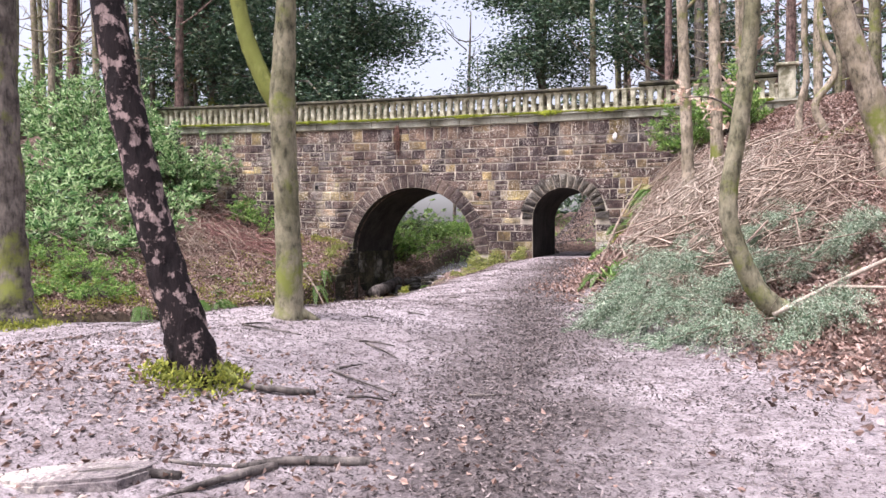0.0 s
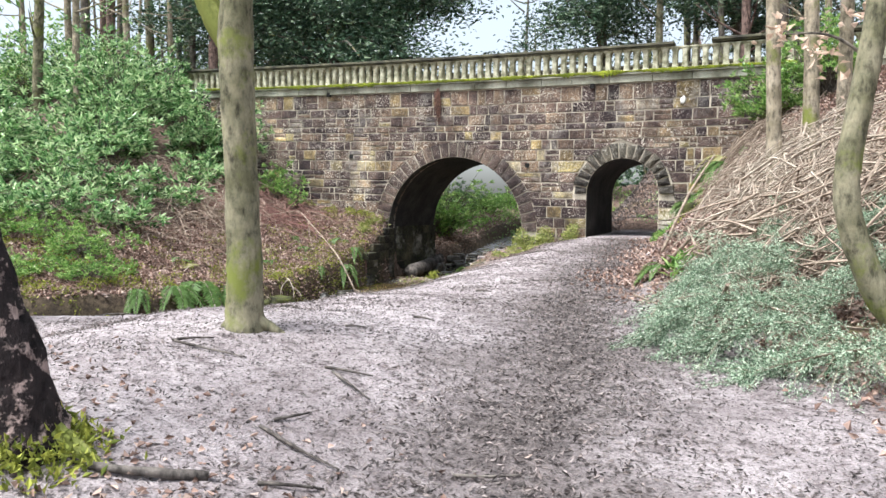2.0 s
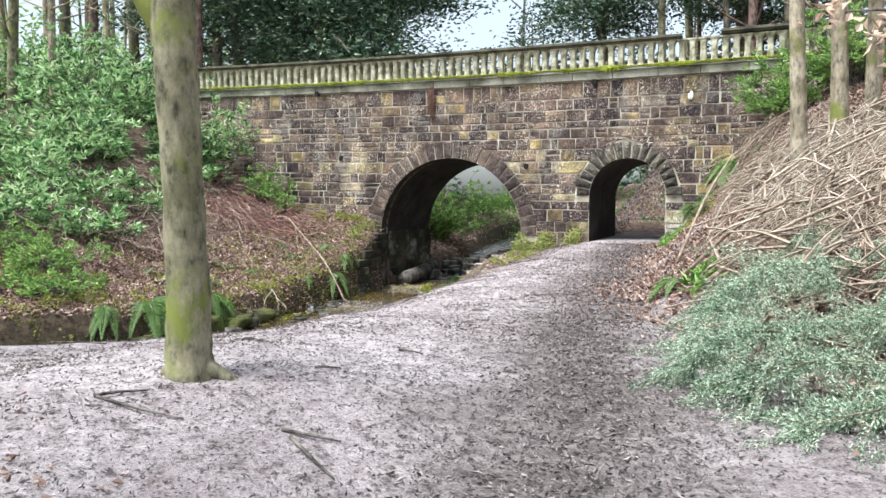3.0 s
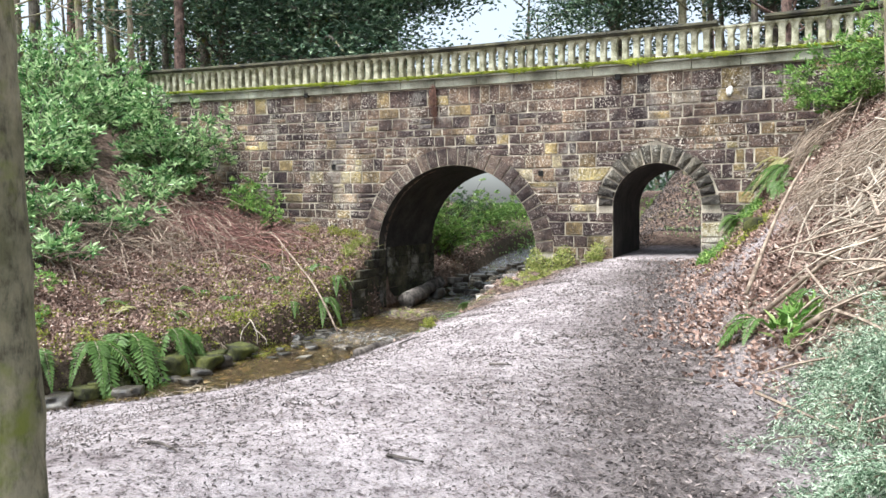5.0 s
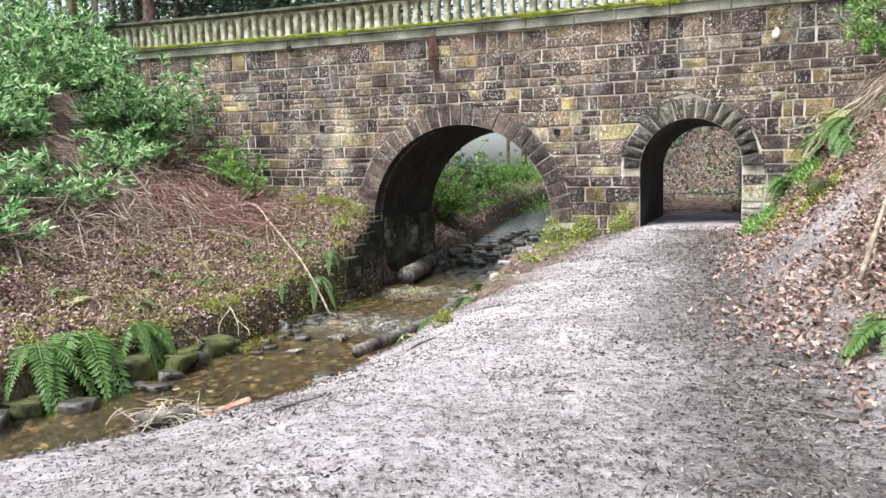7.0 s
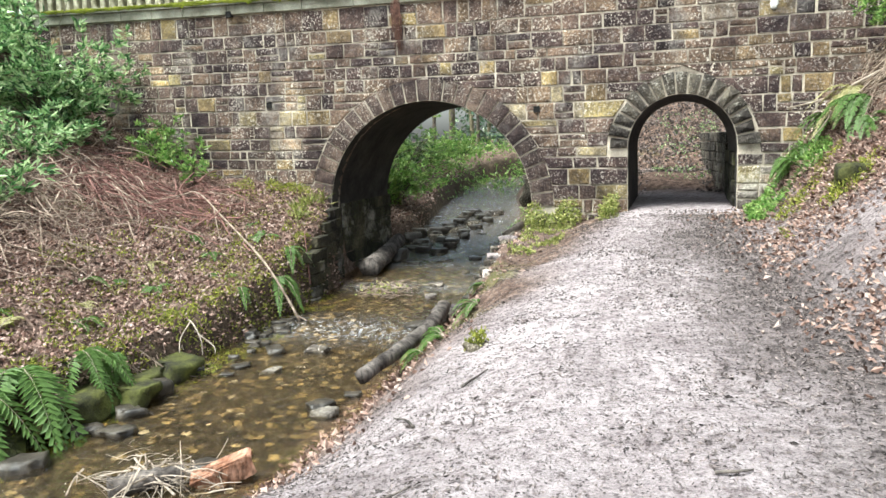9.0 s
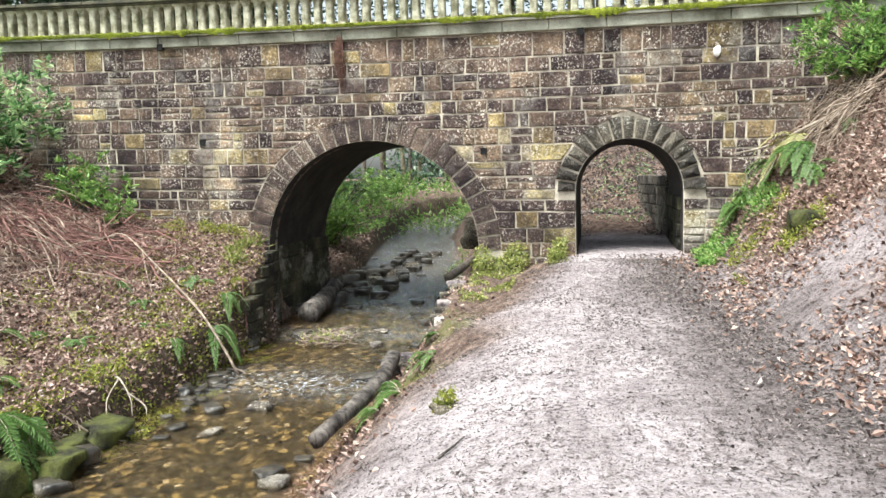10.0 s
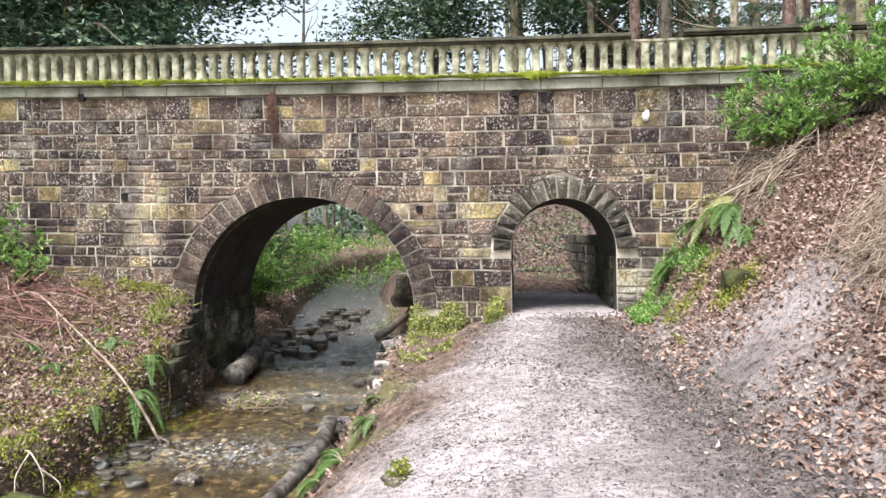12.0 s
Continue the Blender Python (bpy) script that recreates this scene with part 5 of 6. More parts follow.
for k, (p, q) in enumerate([(on(3.3, -8.4, 0.1), on(4.5, -9.4, 0.75)), (on(4.0, -7.0, 0.2), on(5.6, -8.8, 0.9)), (on(3.6, -9.3, 0.2), on(5.2, -9.9, 0.8)), (on(4.5, -6.0, 0.3), on(6.3, -6.8, 0.5)), (on(3.1, -7.6, 0.15), on(3.7, -6.5, 1.0))]):
    mid = ((p[0] + q[0]) / 2, (p[1] + q[1]) / 2, (p[2] + q[2]) / 2 + 0.12)
    branch("loose cut branch on the brushwood heap", [p, mid, q], 0.026, 0.012, TWIG_PALE if k % 2 else TWIG)
shrub("bamboo_sprig", "small leafy evergreen sprig at the path's edge", (3.55, -9.0), 0.35, 0.35, LAUREL, 132, 16, 8, 0.16, 0.05, (0, 0), 0.006, "undergrowth")

# ---------- stream ----------
DRIFT = (-2.7, -8.68)


def afloat(x, y, h):
    """A point above the water or, where that is higher, the ground."""
    return (x, y, max(gz(x, y), float(water_z(y))) + h)


rng = np.random.default_rng(31)
for k in range(46):
    y = rng.uniform(-8.5, 3.0) if k < 38 else rng.uniform(3, 9)
    cx = np.interp(y, STREAM[::-1, 1][4:], STREAM[::-1, 0][4:])
    off = rng.choice([-1, 1]) * rng.uniform(0.55, 1.25) if k % 3 else rng.uniform(-0.6, 0.6)
    s = rng.uniform(0.05, 0.15)
    rock("dark wet stone in the stream bed", (cx + off, y, float(water_z(y)) - 0.05), (s * 1.5, s, s * 0.8), WETROCK if k % 3 else ROCK, k, 0.55)
for k, (x, y, s, mt) in enumerate([(-2.35, -3.2, 0.2, ROCK), (-2.55, -7.1, 0.12, ROCK), (-2.3, -2.6, 0.13, ROCK_PALE), (-2.5, -2.4, 0.1, ROCK_PALE), (-5.1, -4.4, 0.16, WETROCK), (-4.6, -8.9, 0.16, WETROCK), (-5.0, -9.7, 0.2, WETROCK), (-4.6, -7.5, 0.14, WETROCK), (-4.8, -4.0, 0.12, WETROCK), (-4.9, -6.9, 0.22, WETROCK), (-2.9, -8.6, 0.15, WETROCK)]):
    rock("rounded stone at the water's edge", (x, y, float(water_z(y)) - 0.06), (s * 1.4, s * 1.2, s), mt, 60 + k)
MOSS_ROCK = two_tone("mossy_wet_rock", (0.022, 0.021, 0.016), (0.13, 0.14, 0.035), 3.5, 0.8, 0.03, 0.2, 40)
for k in range(17):
    y = -6.0 - 0.23 * k + rng.uniform(-0.16, 0.16)
    s = rng.choice([0.1, 0.15, 0.22, 0.34]) * rng.uniform(0.85, 1.15)
    x = bank_edge(y) + rng.uniform(0.0, 0.22)
    rock("dark moss-covered rock under the bank's edge", (x, y, float(water_z(y)) + rng.uniform(-0.05, 0.16)), (s * 1.1, s * 1.6, s * 0.85), MOSS_ROCK, 310 + k, 0.55, "rock", "bank rocks", 0.75)
for k, (x, y, s) in enumerate([(-6.2, -11.3, 0.42), (-7.0, -11.8, 0.5), (-5.6, -10.3, 0.32), (-8.0, -12.3, 0.5), (-9.2, -12.6, 0.5)]):
    rock("broad mossy boulder at the stream's bend", (x, y, float(water_z(y)) - 0.05), (s * 1.3, s, s * 0.9), MOSS_ROCK, 345 + k, 0.6, "rock", "bank rocks", 0.45)
for k, (x, y, s) in enumerate([(-2.2, 5.0, 0.75), (-1.9, 6.2, 0.6), (-2.7, 4.2, 0.4)]):
    rock("mossy boulder beyond the arch", (x, y, gz(x, y) - 0.1), (s, s * 0.9, s * 0.9), ROCK, 80 + k)
branch("pale log stranded beyond the arch", [(-3.1, 3.7, -0.95), (-2.7, 4.6, -0.65), (-2.4, 5.4, -0.35)], 0.1, 0.07, TWIG_PALE, [], "log", "log", 10)
branch("mossy log lying against the tunnel wall in the stream", [(-5.1, 0.1, -1.16), (-5.16, 0.8, -1.1), (-5.32, 1.9, -1.02), (-5.5, 2.9, -0.95)], 0.2, 0.15, BARK_WET, [], "log", "log", 14)
branch("grey sunken log along the path's bank", [(-2.42, -3.4, -1.12), (-2.3, -4.4, -1.16), (-2.22, -5.6, -1.12), (-2.2, -6.9, -1.08)], 0.11, 0.08, BARK_WET, [], "log", "log", 12)
bm = bmesh.new()
box(bm, -0.24, 0.24, -0.1, 0.1, -0.09, 0.09, 0.02)
bmesh.ops.subdivide_edges(bm, edges=bm.edges[:], cuts=2)
for v in bm.verts:
    q = v.co.copy()
    v.co += Vector((0.05 * noise.noise(q * 9), 0.035 * noise.noise(q * 14 + Vector((3, 0, 0))), 0.04 * noise.noise(Vector((q.x * 3, q.y * 26, q.z * 26)))))
ROTTEN = bark("rotten_orange_wood", (0.2, 0.09, 0.05), (0.5, 0.29, 0.2), 6, 0.02, 20, 0.4)
ob = part("driftwood", bm, ROTTEN)
ob.location, ob.rotation_euler = afloat(*DRIFT, 0.05), (0.15, -0.25, 0.6)
tagged(ob, "broken chunk of rotten orange-brown wood at the water's edge", "driftwood")
d0 = (DRIFT[0] - 0.5, DRIFT[1] - 0.28)
branch("short wet grey-brown log at the water's edge", [afloat(d0[0] - 0.25, d0[1] - 0.2, 0.03), afloat(d0[0], d0[1], 0.06), afloat(d0[0] + 0.2, d0[1] + 0.16, 0.05)], 0.1, 0.085, BARK_WET, [], "log", "log", 11)
twig_heap("flotsam", "raft of pale twigs caught by the log", d0[0], d0[1] + 0.05, 0.25, 0.18, 0.3, 160, TWIG_PALE, 212, 0.4, 0.005)
for k, (x, y, n, ln, aim) in enumerate([(-1.75, -5.5, 7, 0.5, 3.4), (-1.55, -4.7, 6, 0.4, 3.2), (-1.6, -4.1, 5, 0.35, 3.0), (-1.85, -6.0, 4, 0.4, 3.5)]):
    fern("bright green fern on the path's bank", (x, y), gz(x, y) + 0.04, n, ln, 190 + k, FERN, aim, 0.9)
rock("yellow-mossed stone at the path's edge", (-0.85, -7.3, gz(-0.85, -7.3) - 0.05), (0.2, 0.13, 0.1), ROCK, 90, 0.6)
moss_skirt((-0.85, -7.3), 0.1, 160, 91, "moss_patch", "yellow moss on the stone at the path's edge")
for k in range(15):
    y = -3.4 + k * 0.235
    x = np.interp(y, [-3.5, -2, 0], [-1.78, -1.9, -1.95]) + 0.03 * math.sin(k * 2.2)
    rock("pale squared edging stone with moss along the channel", (x, y, gz(x, y) - 0.06), (0.15 + 0.05 * math.sin(k * 5.1), 0.13 + 0.04 * math.sin(k * 3.3), 0.14), (ROCK, ROCK_PALE, ROCK)[k % 3], 95 + k, 0.5, "edging_stone", "channel edging")
twig_heap("flotsam", "raft of twigs and leaves caught in the stream", -4.1, -1.65, 0.25, 0.2, 0.0, 10, TWIG, 210, 0.3, 0.006)
lines = []
for k in range(130):
    a = rng.uniform(0, 2 * np.pi)
    p = Vector((-4.1 + rng.normal(0, 0.22), -1.65 + rng.normal(0, 0.18), -1.33 + rng.uniform(0, 0.16)))
    q = p + Vector((math.cos(a), math.sin(a), rng.uniform(-0.1, 0.35))) * rng.uniform(0.1, 0.35)
    lines.append(([p, (p + q) / 2, q], 0.007, 0.003))
tagged(link("flotsam", sticks_mesh("flotsam", lines), TWIG), "clump of twigs caught on stones in the stream", "flotsam", "", "stuff")
P = np.array([-4.1, -1.65, -1.24]) + rng.normal(0, 1, (90, 3)) * np.array([0.2, 0.16, 0.04])
scatter("flotsam_leaves", "green and brown leaves on the caught twigs", "leaves", P, IVY, 0.08, 0.04, 211, 0.5)
# pebbles of the bed
vs, fs = [], []
for k in range(3600):
    y = rng.uniform(-10.5, 4)
    cx = np.interp(y, STREAM[::-1, 1][4:], STREAM[::-1, 0][4:])
    x = cx + rng.uniform(-1.5, 1.5)
    s = rng.uniform(0.02, 0.055)
    c = Vector((x, y, gz(x, y) + s * 0.25))
    if c.z > float(water_z(y)) + 0.1:
        continue
    o = len(vs)
    a0 = rng.uniform(0, 6)
    ring_pts = [c + Vector((math.cos(a0 + j * 1.257) * s * rng.uniform(0.8, 1.3), math.sin(a0 + j * 1.257) * s * rng.uniform(0.8, 1.3), 0)) for j in range(5)]
    vs += ring_pts + [c + Vector((0, 0, s * 0.55))]
    fs += [(o + j, o + (j + 1) % 5, o + 5) for j in range(5)]
PEBBLE = leaf_material("pebbles", [(0, (0.03, 0.022, 0.013)), (0.5, (0.1, 0.07, 0.03)), (0.9, (0.24, 0.17, 0.065)), (1, (0.4, 0.34, 0.24))], 0.5, 0.0)
tagged(link("pebbles", raw("pebbles", vs, fs), PEBBLE, None, "", True), "brown and ochre pebbles of the stream bed", "pebbles", "", "stuff")

# ---------- walls beside the water and in the passages ----------
def blocks(name, label, spots, mat, along, face):
    """A run of squared stones: each spot is a middle point, a length and a height."""
    top = thing(name, label, "wall")
    rg = random.Random(len(spots))
    for (x, y, z), ln, h in spots:
        bm = bmesh.new()
        box(bm, -ln / 2 + 0.008, ln / 2 - 0.008, -0.09, 0.09 + rg.uniform(0, 0.02), -h / 2 + 0.006, h / 2 - 0.006, 0.014)
        for v in bm.verts:
            v.co += Vector((rg.uniform(-1, 1), rg.uniform(-1, 1), rg.uniform(-1, 1))) * 0.006
        ob = part("stone", bm, mat, top)
        ob.location, ob.rotation_euler = (x, y, z), (0, 0, math.atan2(along[1], along[0]) + rg.uniform(-0.03, 0.03))
    return top


def run(y0, y1, zs, xf, hs, rg):
    out = []
    for z, h in zip(zs, hs):
        y = y0 + rg.uniform(0, 0.2)
        while y < y1:
            ln = min(rg.uniform(0.28, 0.5), y1 - y + 0.1)
            out.append(((xf(y + ln / 2), y + ln / 2, z), ln, h))
            y += ln
    return out


rg = random.Random(4)
levels = [-1.4 + 0.2 * k for k in range(10)]
spots = [s for s in run(-2.4, -0.05, levels, lambda y: float(np.interp(y, [-2.4, 0], [-5.12, -5.72])), [0.2] * 10, rg) if s[0][2] < np.interp(s[0][1], [-2.4, -1, 0], [-0.55, -0.1, 0.25])]
blocks("retaining_wall", "damp mossy stone retaining wall beside the stream", spots, DAMP_SHADED, (0, 1), 1)
# The linings carry the passages' shade in their stone colour.
levels = [-1.3 + 0.26 * k for k in range(6)]
blocks("tunnel_lining", "coursed stone lining of the stream arch, darkened for its shade", run(0.4, DEPTH, levels, lambda y: ARCH_A[0] - ARCH_A[2] - 0.05, [0.26] * 6, rg), DAMP_SHADED, (0, 1), 1)
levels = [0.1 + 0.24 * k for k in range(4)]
blocks("tunnel_lining", "coursed stone lining of the footway arch, darkened for its shade", run(0.4, DEPTH, levels, lambda y: 1.8 + 0.05, [0.24] * 4, rg), DAMP_SHADED, (0, 1), -1)
levels = [0.1 + 0.22 * k for k in range(6)]
blocks("retaining_wall", "mossy dark stone wall beyond the footway arch", run(DEPTH + 0.05, DEPTH + 3.8, levels, lambda y: 1.88 - 0.12 * (y - DEPTH), [0.22] * 6, rg), RUSTIC, (-0.12, 1), -1)
shrub("rhododendron_bush", "bright green rhododendron bush overhanging the stream beyond the bridge", (-7.1, 6.2), 2.5, 1.8, LAUREL, 133, 420, 10, 0.15, 0.05, (1.1, -0.4))
shrub("rhododendron_bush", "rhododendron bush on the bank beyond the bridge", (-9.2, 11.0), 2.0, 1.7, RHODO, 134, 260, 10, 0.16, 0.055, (0.6, 0))
shrub("rhododendron_bush", "light green bush on the far bank of the stream", (-9.2, 15.5), 1.5, 1.6, LAUREL, 137, 240, 9, 0.17, 0.055)
shrub("rhododendron_bush", "light green bush on the far bank of the stream", (-9.0, 20.0), 1.4, 1.8, LAUREL, 138, 240, 9, 0.18, 0.06)
for k in range(12):
    x, y = -5.75 + 0.5 * math.sin(k * 2.3) ** 2, 1.2 + k * 0.45
    rock("dark wet rubble at the foot of the tunnel wall", (x, y, float(water_z(y)) - 0.04), (0.28, 0.24, 0.2 + 0.1 * math.sin(k)), WETROCK, 300 + k)
for k in range(26):
    x, y = -5.3 + 0.9 * math.sin(k * 1.9) ** 2, 2.6 + k * 0.24
    rock("dark wet stone of the gravel bar behind the arch", (x, y, float(water_z(y)) - 0.03), (0.16 + 0.1 * math.sin(k * 3.1) ** 2, 0.2, 0.16), WETROCK if k % 4 else ROCK, 420 + k)
for k in range(16):
    y = -3.4 - 0.42 * (k % 12) + 0.1 * math.sin(k * 4.0)
    x = bank_edge(y) + 0.35 + 0.25 * math.sin(k * 2.7) ** 2
    rock("small dark stone at the foot of the bank", (x, y, float(water_z(y)) - 0.05), (0.1 + 0.05 * math.sin(k), 0.09, 0.08), WETROCK, 460 + k)
shrub("leafy_undergrowth", "light green undergrowth beyond the bridge", (-3.6, 14.0), 1.2, 1.8, LAUREL, 135, 260, 8, 0.16, 0.05, (0, 0), 0.008, "undergrowth")
shrub("leafy_undergrowth", "green weeds on the bank beyond the bridge", (-2.8, 8.8), 0.6, 1.2, LAUREL, 136, 160, 8, 0.13, 0.04, (0, 0), 0.006, "undergrowth")

# ---------- moss, ivy and growth on the bridge ----------
def moss_strip(y, seed):
    vs, fs = [], []
    xs = np.arange(X0, X1 - 0.5, 0.05)
    for x in xs:
        a = 0.5 + 0.5 * noise.noise(Vector((x * 1.3, seed, 0)))
        k = max(0.2, min(1.0, a * 1.9 - 0.2)) * (0.55 + 0.9 * abs(noise.noise(Vector((x * 9, seed, 2)))))
        z = 4.06 + sag(x)
        for yy, zz in ((-0.136, -0.1 * k * k - 0.004), (-0.15, 0.012), (-0.125, 0.015 + 0.04 * k), (-0.06, 0.012 + 0.07 * k), (-0.02, 0.006)):
            vs.append((x, y + yy - 0.012 * k * noise.noise(Vector((x * 14, yy * 40, 1))), z + zz))
    for i in range(len(xs) - 1):
        for j in range(4):
            a = i * 5 + j
            fs.append((a, a + 5, a + 6, a + 1))
    return tagged(link("moss_fringe", raw("moss_fringe", vs, fs), MOSS, None, "", True), "yellow-green moss along the bridge's ledge", "moss")


moss_strip(0.0, 1)
rng = np.random.default_rng(41)
n = 16000
x = rng.uniform(X0, X1 - 0.6, n)
k = np.array([0.5 + 0.5 * noise.noise(Vector((q * 1.3, 1, 0))) for q in x])
P = np.stack([x, -0.12 + rng.normal(0, 0.03, n), 4.075 + sag(x) + rng.uniform(-0.1, 0.05, n) * k], 1)[k > 0.3]
scatter("moss_tufts", "tufts of moss hanging from the bridge's ledge", "moss", P, MOSS_TUFT, 0.035, 0.014, 42, 0.3)
lines = []
for q in range(70):
    x0, z0 = -4.2 + rng.normal(0, 0.035), 4.0 - rng.uniform(0, 0.25)
    ln = rng.uniform(0.35, 0.95)
    lines.append((smooth_line([(x0, -0.09, z0), (x0 + rng.normal(0, 0.03), -0.07 - rng.uniform(0, 0.05), z0 - ln / 2), (x0 + rng.normal(0, 0.05), -0.05, z0 - ln)], 3), 0.006, 0.002))
tagged(link("hanging_roots", sticks_mesh("hanging_roots", lines, 3), ROOTLET), "rusty brown dead roots hanging down the bridge wall", "roots", "", "stuff")
bm = bmesh.new()
bmesh.ops.create_icosphere(bm, subdivisions=2, radius=1)
for v in bm.verts:
    v.co = Vector((v.co.x * 0.065 * (1 + 0.4 * noise.noise(v.co * 2)), v.co.y * 0.012, v.co.z * 0.1 * (1 + 0.4 * noise.noise(v.co * 2))))
WHITE = two_tone("white_lichen", (0.62, 0.6, 0.56), (0.8, 0.78, 0.74), 20, 0.95, 0.003)
ob = part("lichen_patch", bm, WHITE, None, "", True)
ob.location = (2.33, -0.03, 3.33)
tagged(ob, "white lichen patch on the bridge wall", "lichen")
HOLE_SHADE = two_tone("hole_shade_black", (0.008, 0.008, 0.008), (0.02, 0.018, 0.016), 9, 0.9, 0.002)
for x, z in [(-7.81, 4.0), (0.11, 3.79), (-7.05, 2.16), (-1.6, 1.82)]:
    bm = bmesh.new()
    s = 0.045
    for a, b, c, d in ((-s, s, s, s + 0.012), (-s, s, -s - 0.012, -s), (-s - 0.012, -s, -s - 0.012, s + 0.012), (s, s + 0.012, -s - 0.012, s + 0.012)):
        box(bm, x + a, x + b, -0.04, 0.05, z + c, z + d)
    # A solid plug; its black paints the shade inside the hole.
    box(bm, x - s, x + s, -0.036, 0.05, z - s, z + s)
    if z > 3.7:
        for v in bm.verts:
            v.co.y -= 0.045
    tagged(part("weep_hole", bm, HOLE_SHADE), "small square drain hole, a solid block coloured dark as its shaded inside", "drain", "wall drains")


def clump(name, label, category, x0, x1, y0, y1, count, mat, length, width, seed, h=0.1, upright=0.6):
    rng = np.random.default_rng(seed)
    t = rng.uniform(0, 1, count)
    x, y = x0 + (x1 - x0) * t, y0 + (y1 - y0) * rng.uniform(0, 1, count)
    w = np.array([noise.noise(Vector((a * 2.2, b * 2.2, seed))) for a, b in zip(x, y)])
    keep = w > -0.02
    x, y, w = x[keep], y[keep], w[keep]
    P = np.stack([x, y, ground_at(x, y) + rng.uniform(0, 1, len(x)) * h * (0.4 + w)], 1)
    return scatter(name, label, category, P, mat, length, width, seed, upright)


clump("ivy_patch", "yellow-green ivy at the foot of the bridge pier", "ivy", -1.75, -0.15, -0.75, -0.06, 3200, IVY, 0.06, 0.035, 220, 0.6)
clump("ivy_patch", "low green weeds at the path's edge", "weeds", -1.7, -0.9, -2.6, -0.7, 1500, IVY, 0.05, 0.03, 221, 0.12)
clump("moss_patch", "moss along the foot of the bridge wall", "moss", -8.8, -5.9, -0.4, -0.05, 2600, MOSS_TUFT, 0.05, 0.02, 222, 0.14)
clump("moss_patch", "moss and weeds beside the small arch", "moss", 1.95, 2.7, -1.4, -0.06, 3200, FERN, 0.05, 0.022, 223, 0.12)
clump("moss_patch", "bright moss on the steep bank", "moss", 2.2, 3.1, -3.4, -1.6, 2600, MOSS_TUFT, 0.05, 0.02, 224, 0.08)
clump("moss_patch", "moss on the edge of the leafy bank", "moss", -6.3, -4.95, -5.0, -1.2, 5000, MOSS_TUFT, 0.05, 0.02, 225, 0.08)
clump("moss_patch", "moss on the stream bank", "moss", -6.6, -4.9, -9.6, -5.0, 4500, MOSS_TUFT, 0.05, 0.02, 226, 0.07)
clump("bank_weeds", "green weeds covering the bank beyond the bridge", "weeds", -3.6, -1.0, 4.2, 15, 2000, LAUREL, 0.11, 0.04, 228, 0.3, 0.8)
clump("bank_weeds", "green weeds on the bank across the stream", "weeds", -10.5, -6.6, 4.2, 18, 3600, LAUREL, 0.12, 0.045, 229, 0.45, 0.8)
rock("moss-covered boulder on the steep bank", (3.0, -3.05, gz(3.0, -3.05) - 0.06), (0.26, 0.22, 0.26), MOSS_ROCK, 401, 0.6, "rock", "bank stones")
moss_skirt((2.95, -3.1), 0.3, 900, 402, "moss_patch", "yellow-green moss on the bank's boulder")
clump("moss_patch", "lush green weeds between the arch and the bank", "weeds", 1.9, 3.0, -1.6, -0.05, 3000, LAUREL, 0.08, 0.032, 234, 0.25)
clump("bank_weeds", "weeds and ivy on the slope behind the footway arch", "weeds", 0.2, 3.0, 4.6, 9, 1800, RHODO, 0.08, 0.03, 230, 0.15, 0.6)
clump("bank_weeds", "green weeds on the far bank of the stream", "weeds", -11, -3, 13, 25, 4000, LAUREL, 0.2, 0.07, 231, 0.8, 0.8)
clump("moss_patch", "yellowish moss and small weeds on the leafy bank", "moss", -7.8, -5.0, -7.5, -0.3, 7000, MOSS_TUFT, 0.055, 0.024, 232, 0.08)
clump("moss_patch", "green moss on the edge of the undercut bank", "moss", -5.5, -4.6, -9.2, -1.6, 7500, MOSS_TUFT, 0.06, 0.024, 233, 0.1)
clump("moss_patch", "thick yellow-green moss on the bank at the stream's bend", "moss", -12.5, -5.4, -12.2, -8.6, 16000, MOSS_TUFT, 0.07, 0.03, 236, 0.14)
clump("grass_tuft", "pale dry grass hanging over the wall", "grass", -6.1, -5.75, -1.5, -0.1, 500, IVY, 0.22, 0.014, 227, 0.1, 0.9)

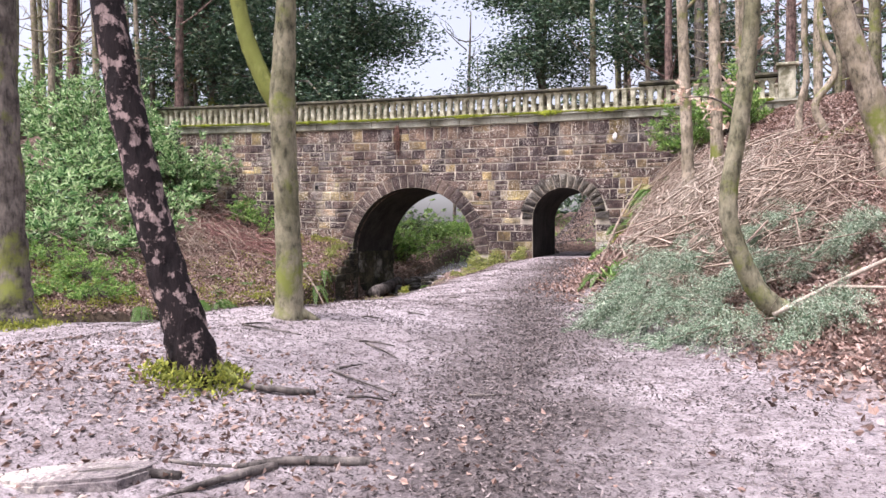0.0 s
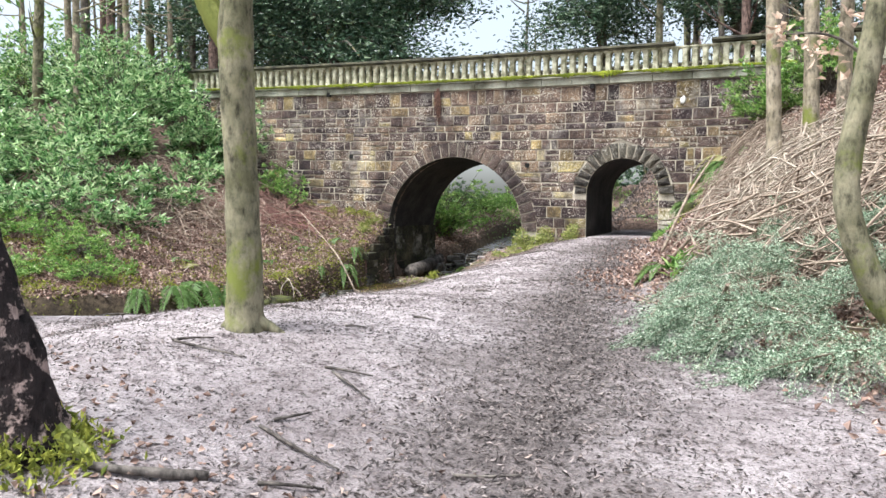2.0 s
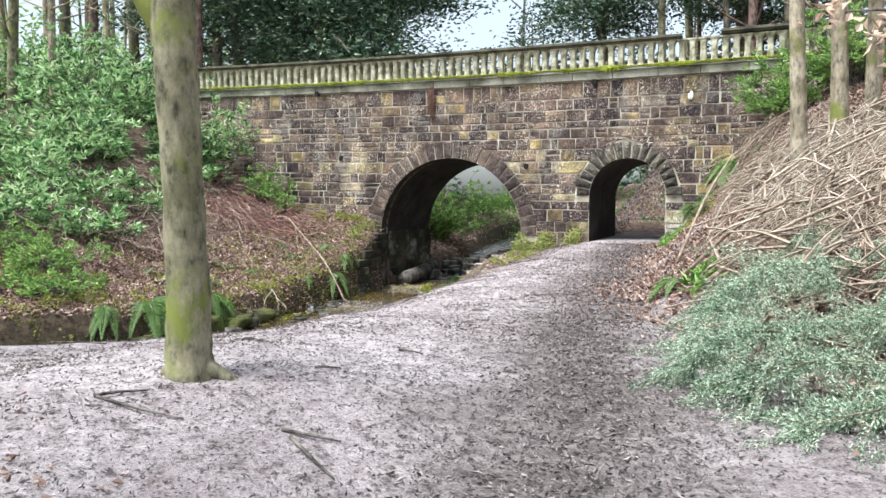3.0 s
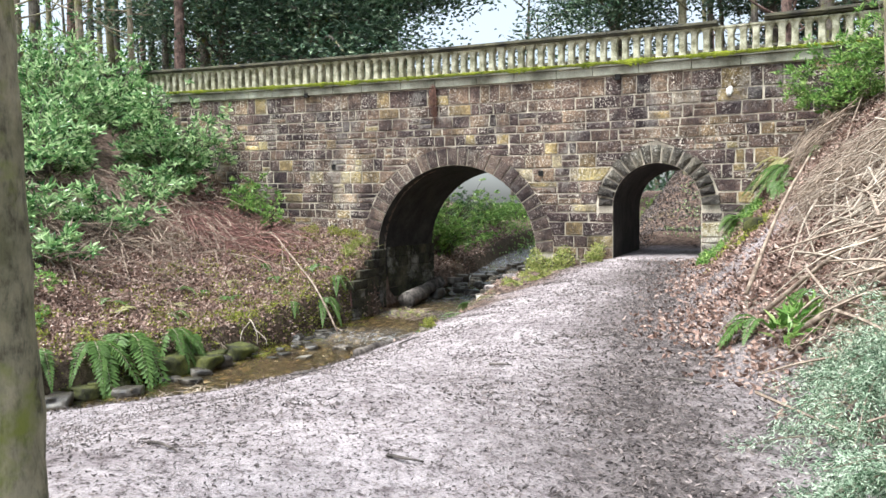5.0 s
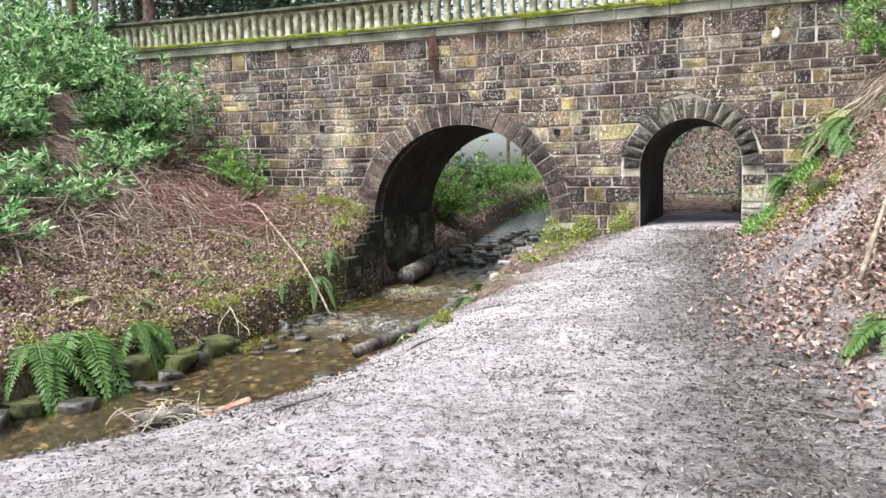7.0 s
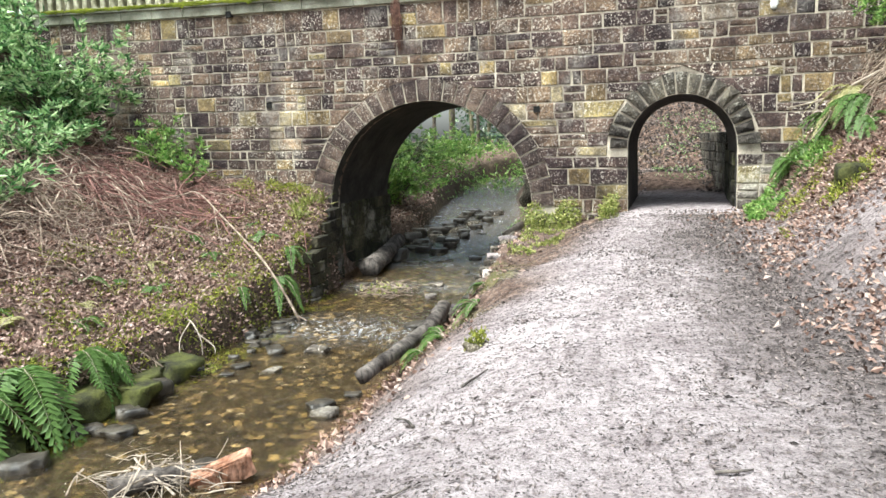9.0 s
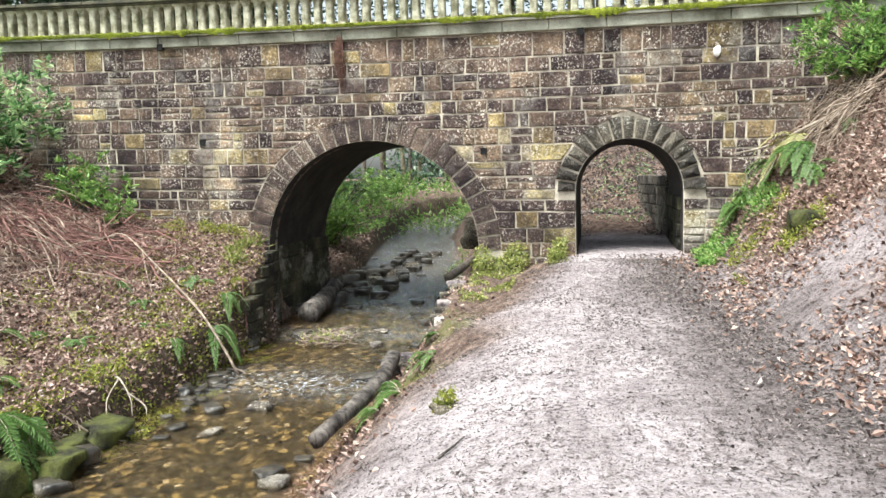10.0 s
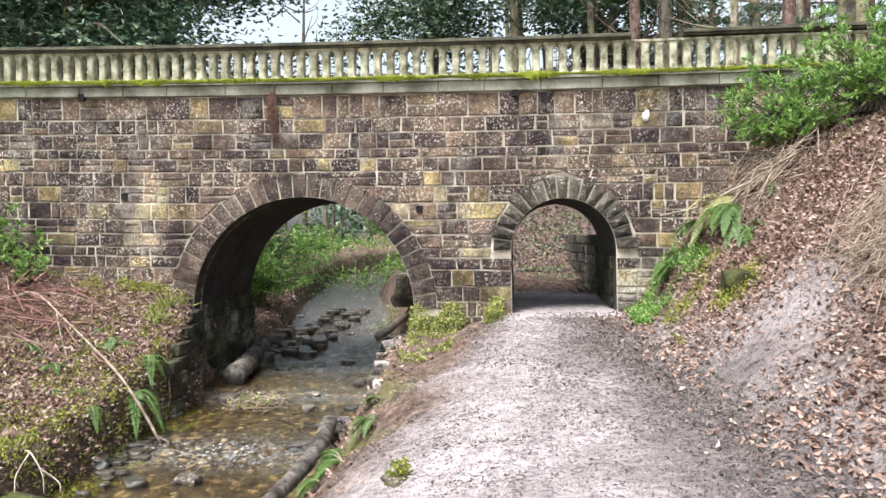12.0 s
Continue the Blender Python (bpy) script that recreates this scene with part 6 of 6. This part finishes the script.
# ---------- fallen leaves and small litter on the ground ----------
def litter():
    rng = np.random.default_rng(55)
    n = 330000
    x, y = rng.uniform(-11, 9, n), rng.uniform(-19.5, -0.1, n)
    sd = stream_distance(x, y)
    xr = np.interp(y, [-25, -18, -15, -13, -11, -9, -6, -3, 0], [9, 7.5, 6.2, 5.3, 4.4, 2.8, 2.1, 2.02, 1.92])
    ramp_mid = np.interp(x, [1.6, 2.5, 3.2], [-6.0, -5.1, -4.7])
    trodden = (np.abs(y - ramp_mid) < 0.75 + rng.normal(0, 0.35, n)) & (x > 1.4) & (x < 3.5 + rng.normal(0, 0.3, n))
    verge = (sd > 1.35) & (sd < 1.75 + rng.normal(0, 0.35, n)) & (y > -9.5) & (rng.uniform(0, 1, n) < 0.5)
    bank = (sd < -1.35) | verge | (x > xr + rng.normal(0.25, 0.45, n)) & ~trodden
    dense = np.array([noise.noise(Vector((a * 1.2, b * 1.2, 8))) for a, b in zip(x, y)])
    keep = bank & (dense > -0.5 + 0.3 * rng.normal(0, 1, n))
    x1, y1 = x[keep], y[keep]
    P = np.stack([x1, y1, ground_at(x1, y1) + rng.uniform(0.008, 0.03, len(x1))], 1)
    scatter("leaf_litter", "pinkish brown fallen leaves covering the banks", "leaves", P, LITTER, 0.07, 0.045, 56, 0.35)
    lane_x = np.interp(y, [-20, -14, -10, -6, -2], [4.6, 3.4, 2.5, 1.9, 1.4])
    heavy = np.abs(x - lane_x) < np.abs(rng.normal(0, 0.6, n)) + 0.3 * dense
    u = rng.uniform(0, 1, n)
    keep = ~bank & (sd > 2.0) & (((dense > 0.1) & (u < np.where((y < -12.5) & (x < 2.6), 0.1, 0.22))) | (heavy & (u < 0.75)))
    x2, y2 = x[keep], y[keep]
    P = np.stack([x2, y2, ground_at(x2, y2) + 0.008], 1)
    scatter("trodden_leaves", "dark trodden leaf scraps and twigs on the mud", "leaves", P, LITTER_DARK, 0.045, 0.016, 57, 0.25)
    m = 85000
    x4 = rng.uniform(-2.2, 6.0, m)
    y4 = -0.6 - 18 * rng.uniform(0, 1, m)
    k4 = stream_distance(x4, y4) > 1.9
    x4, y4 = x4[k4], y4[k4]
    P = np.stack([x4, y4, ground_at(x4, y4) + 0.006], 1)
    scatter("path_debris", "specks of leaf and bark trodden into the path", "debris", P, LITTER_DARK, 0.026, 0.009, 59, 0.25)
    m = 1500
    x3, y3 = rng.normal(1.7, 1.3, m), rng.normal(-17.4, 0.7, m)
    P = np.stack([x3, y3, ground_at(x3, y3) + 0.012], 1)
    scatter("leaf_drift", "drift of brown leaves round the birch", "leaves", P, LITTER, 0.05, 0.032, 58, 0.2)
    # Dark leaf colour here paints in the wooded shade behind the bridge.
    m = 26000
    x5, y5 = rng.uniform(-1.2, 6, m), rng.uniform(3.1, 14, m)
    k5 = (stream_distance(x5, y5) > 1.8) & ((y5 > 5.2) | (np.abs(x5 - 0.7) > 0.5 + 0.5 * rng.uniform(0, 1, m)))
    x5, y5 = x5[k5], y5[k5]
    P = np.stack([x5, y5, ground_at(x5, y5) + 0.015], 1)
    scatter("leaf_litter", "brown fallen leaves on the slope behind the bridge", "leaves", P, LITTER_DARK, 0.08, 0.05, 60, 0.3)
    m = 16000
    x6, y6 = rng.uniform(-12, -4.5, m), rng.uniform(3.1, 16, m)
    k6 = stream_distance(x6, y6) < -1.3
    x6, y6 = x6[k6], y6[k6]
    P = np.stack([x6, y6, ground_at(x6, y6) + 0.015], 1)
    scatter("leaf_litter", "brown fallen leaves on the stream bank behind the bridge", "leaves", P, LITTER, 0.09, 0.055, 63, 0.3)


litter()
rng = np.random.default_rng(61)
for k, (x, y, a, ln) in enumerate([(1.33, -12.56, 0.3, 0.2), (1.8, -14.68, 0.2, 0.35), (1.95, -14.9, -0.5, 0.5), (0.85, -15.0, 0.1, 0.6), (0.6, -14.9, 1.0, 0.3), (2.25, -15.9, -0.2, 0.6), (2.5, -16.3, 0.6, 0.3), (-2.9, -12.6, 0.4, 1.1), (2.0, -15.6, 1.2, 0.25), (1.2, -13.6, 0.9, 0.2), (0.2, -13.2, -0.3, 0.3), (3.2, -15.6, 0.5, 0.35), (-0.6, -10.6, 0.8, 0.35), (-1.0, -9.2, 2.2, 0.5), (-0.7, -8.4, 1.2, 0.35), (1.1, -10.1, 0.4, 0.2), (2.6, -9.9, 2.8, 0.5)]):
    d = np.array([math.cos(a), math.sin(a)]) * ln / 2
    x, y = (x + 0.33, y - 0.12) if y < -12 else (x + 0.1, y + 0.1)
    branch("short dark twig lying on the mud", [on(x - d[0], y - d[1], 0.012), on(x + 0.02, y - 0.03, 0.025), on(x + d[0], y + d[1], 0.012)], 0.012, 0.005, BARK_WET, [], "twig", "twig", 6)
for k, pts in enumerate([[(3.4, -17.55), (3.0, -17.75), (2.75, -17.95), (2.45, -18.1)], [(2.5, -16.6), (2.2, -16.85), (1.9, -16.95)], [(2.95, -17.8), (2.85, -18.15), (2.7, -18.45)], [(2.65, -18.2), (2.35, -18.35), (2.05, -18.6)]]):
    branch("worn tree root breaking through the ground", [on(x, y, 0.01 + 0.02 * math.sin(i * 2)) for i, (x, y) in enumerate(pts)], 0.028, 0.012, BARK_WET, [], "surface_root", "root", 8)
bm = bmesh.new()
slab = [(-0.42, -0.2), (-0.1, -0.3), (0.3, -0.22), (0.42, -0.02), (0.3, 0.2), (-0.05, 0.26), (-0.36, 0.16)]
low = [bm.verts.new((x, y, -0.1)) for x, y in slab]
high = [bm.verts.new((x * 0.97, y * 0.97, 0.05 + 0.02 * x)) for x, y in slab]
bm.faces.new(high)
for k in range(7):
    bm.faces.new((low[k], low[(k + 1) % 7], high[(k + 1) % 7], high[k]))
bmesh.ops.bevel(bm, geom=[e for e in bm.edges if all(v in high for v in e.verts)], offset=0.018, segments=2, affect="EDGES")
ob = part("stone_slab", bm, ROCK_PALE)
ob.location, ob.rotation_euler = (2.14, -18.36, gz(2.14, -18.36) - 0.03), (0, 0, 0.35)
tagged(ob, "flat pale stone slab half sunk in the ground", "stone")
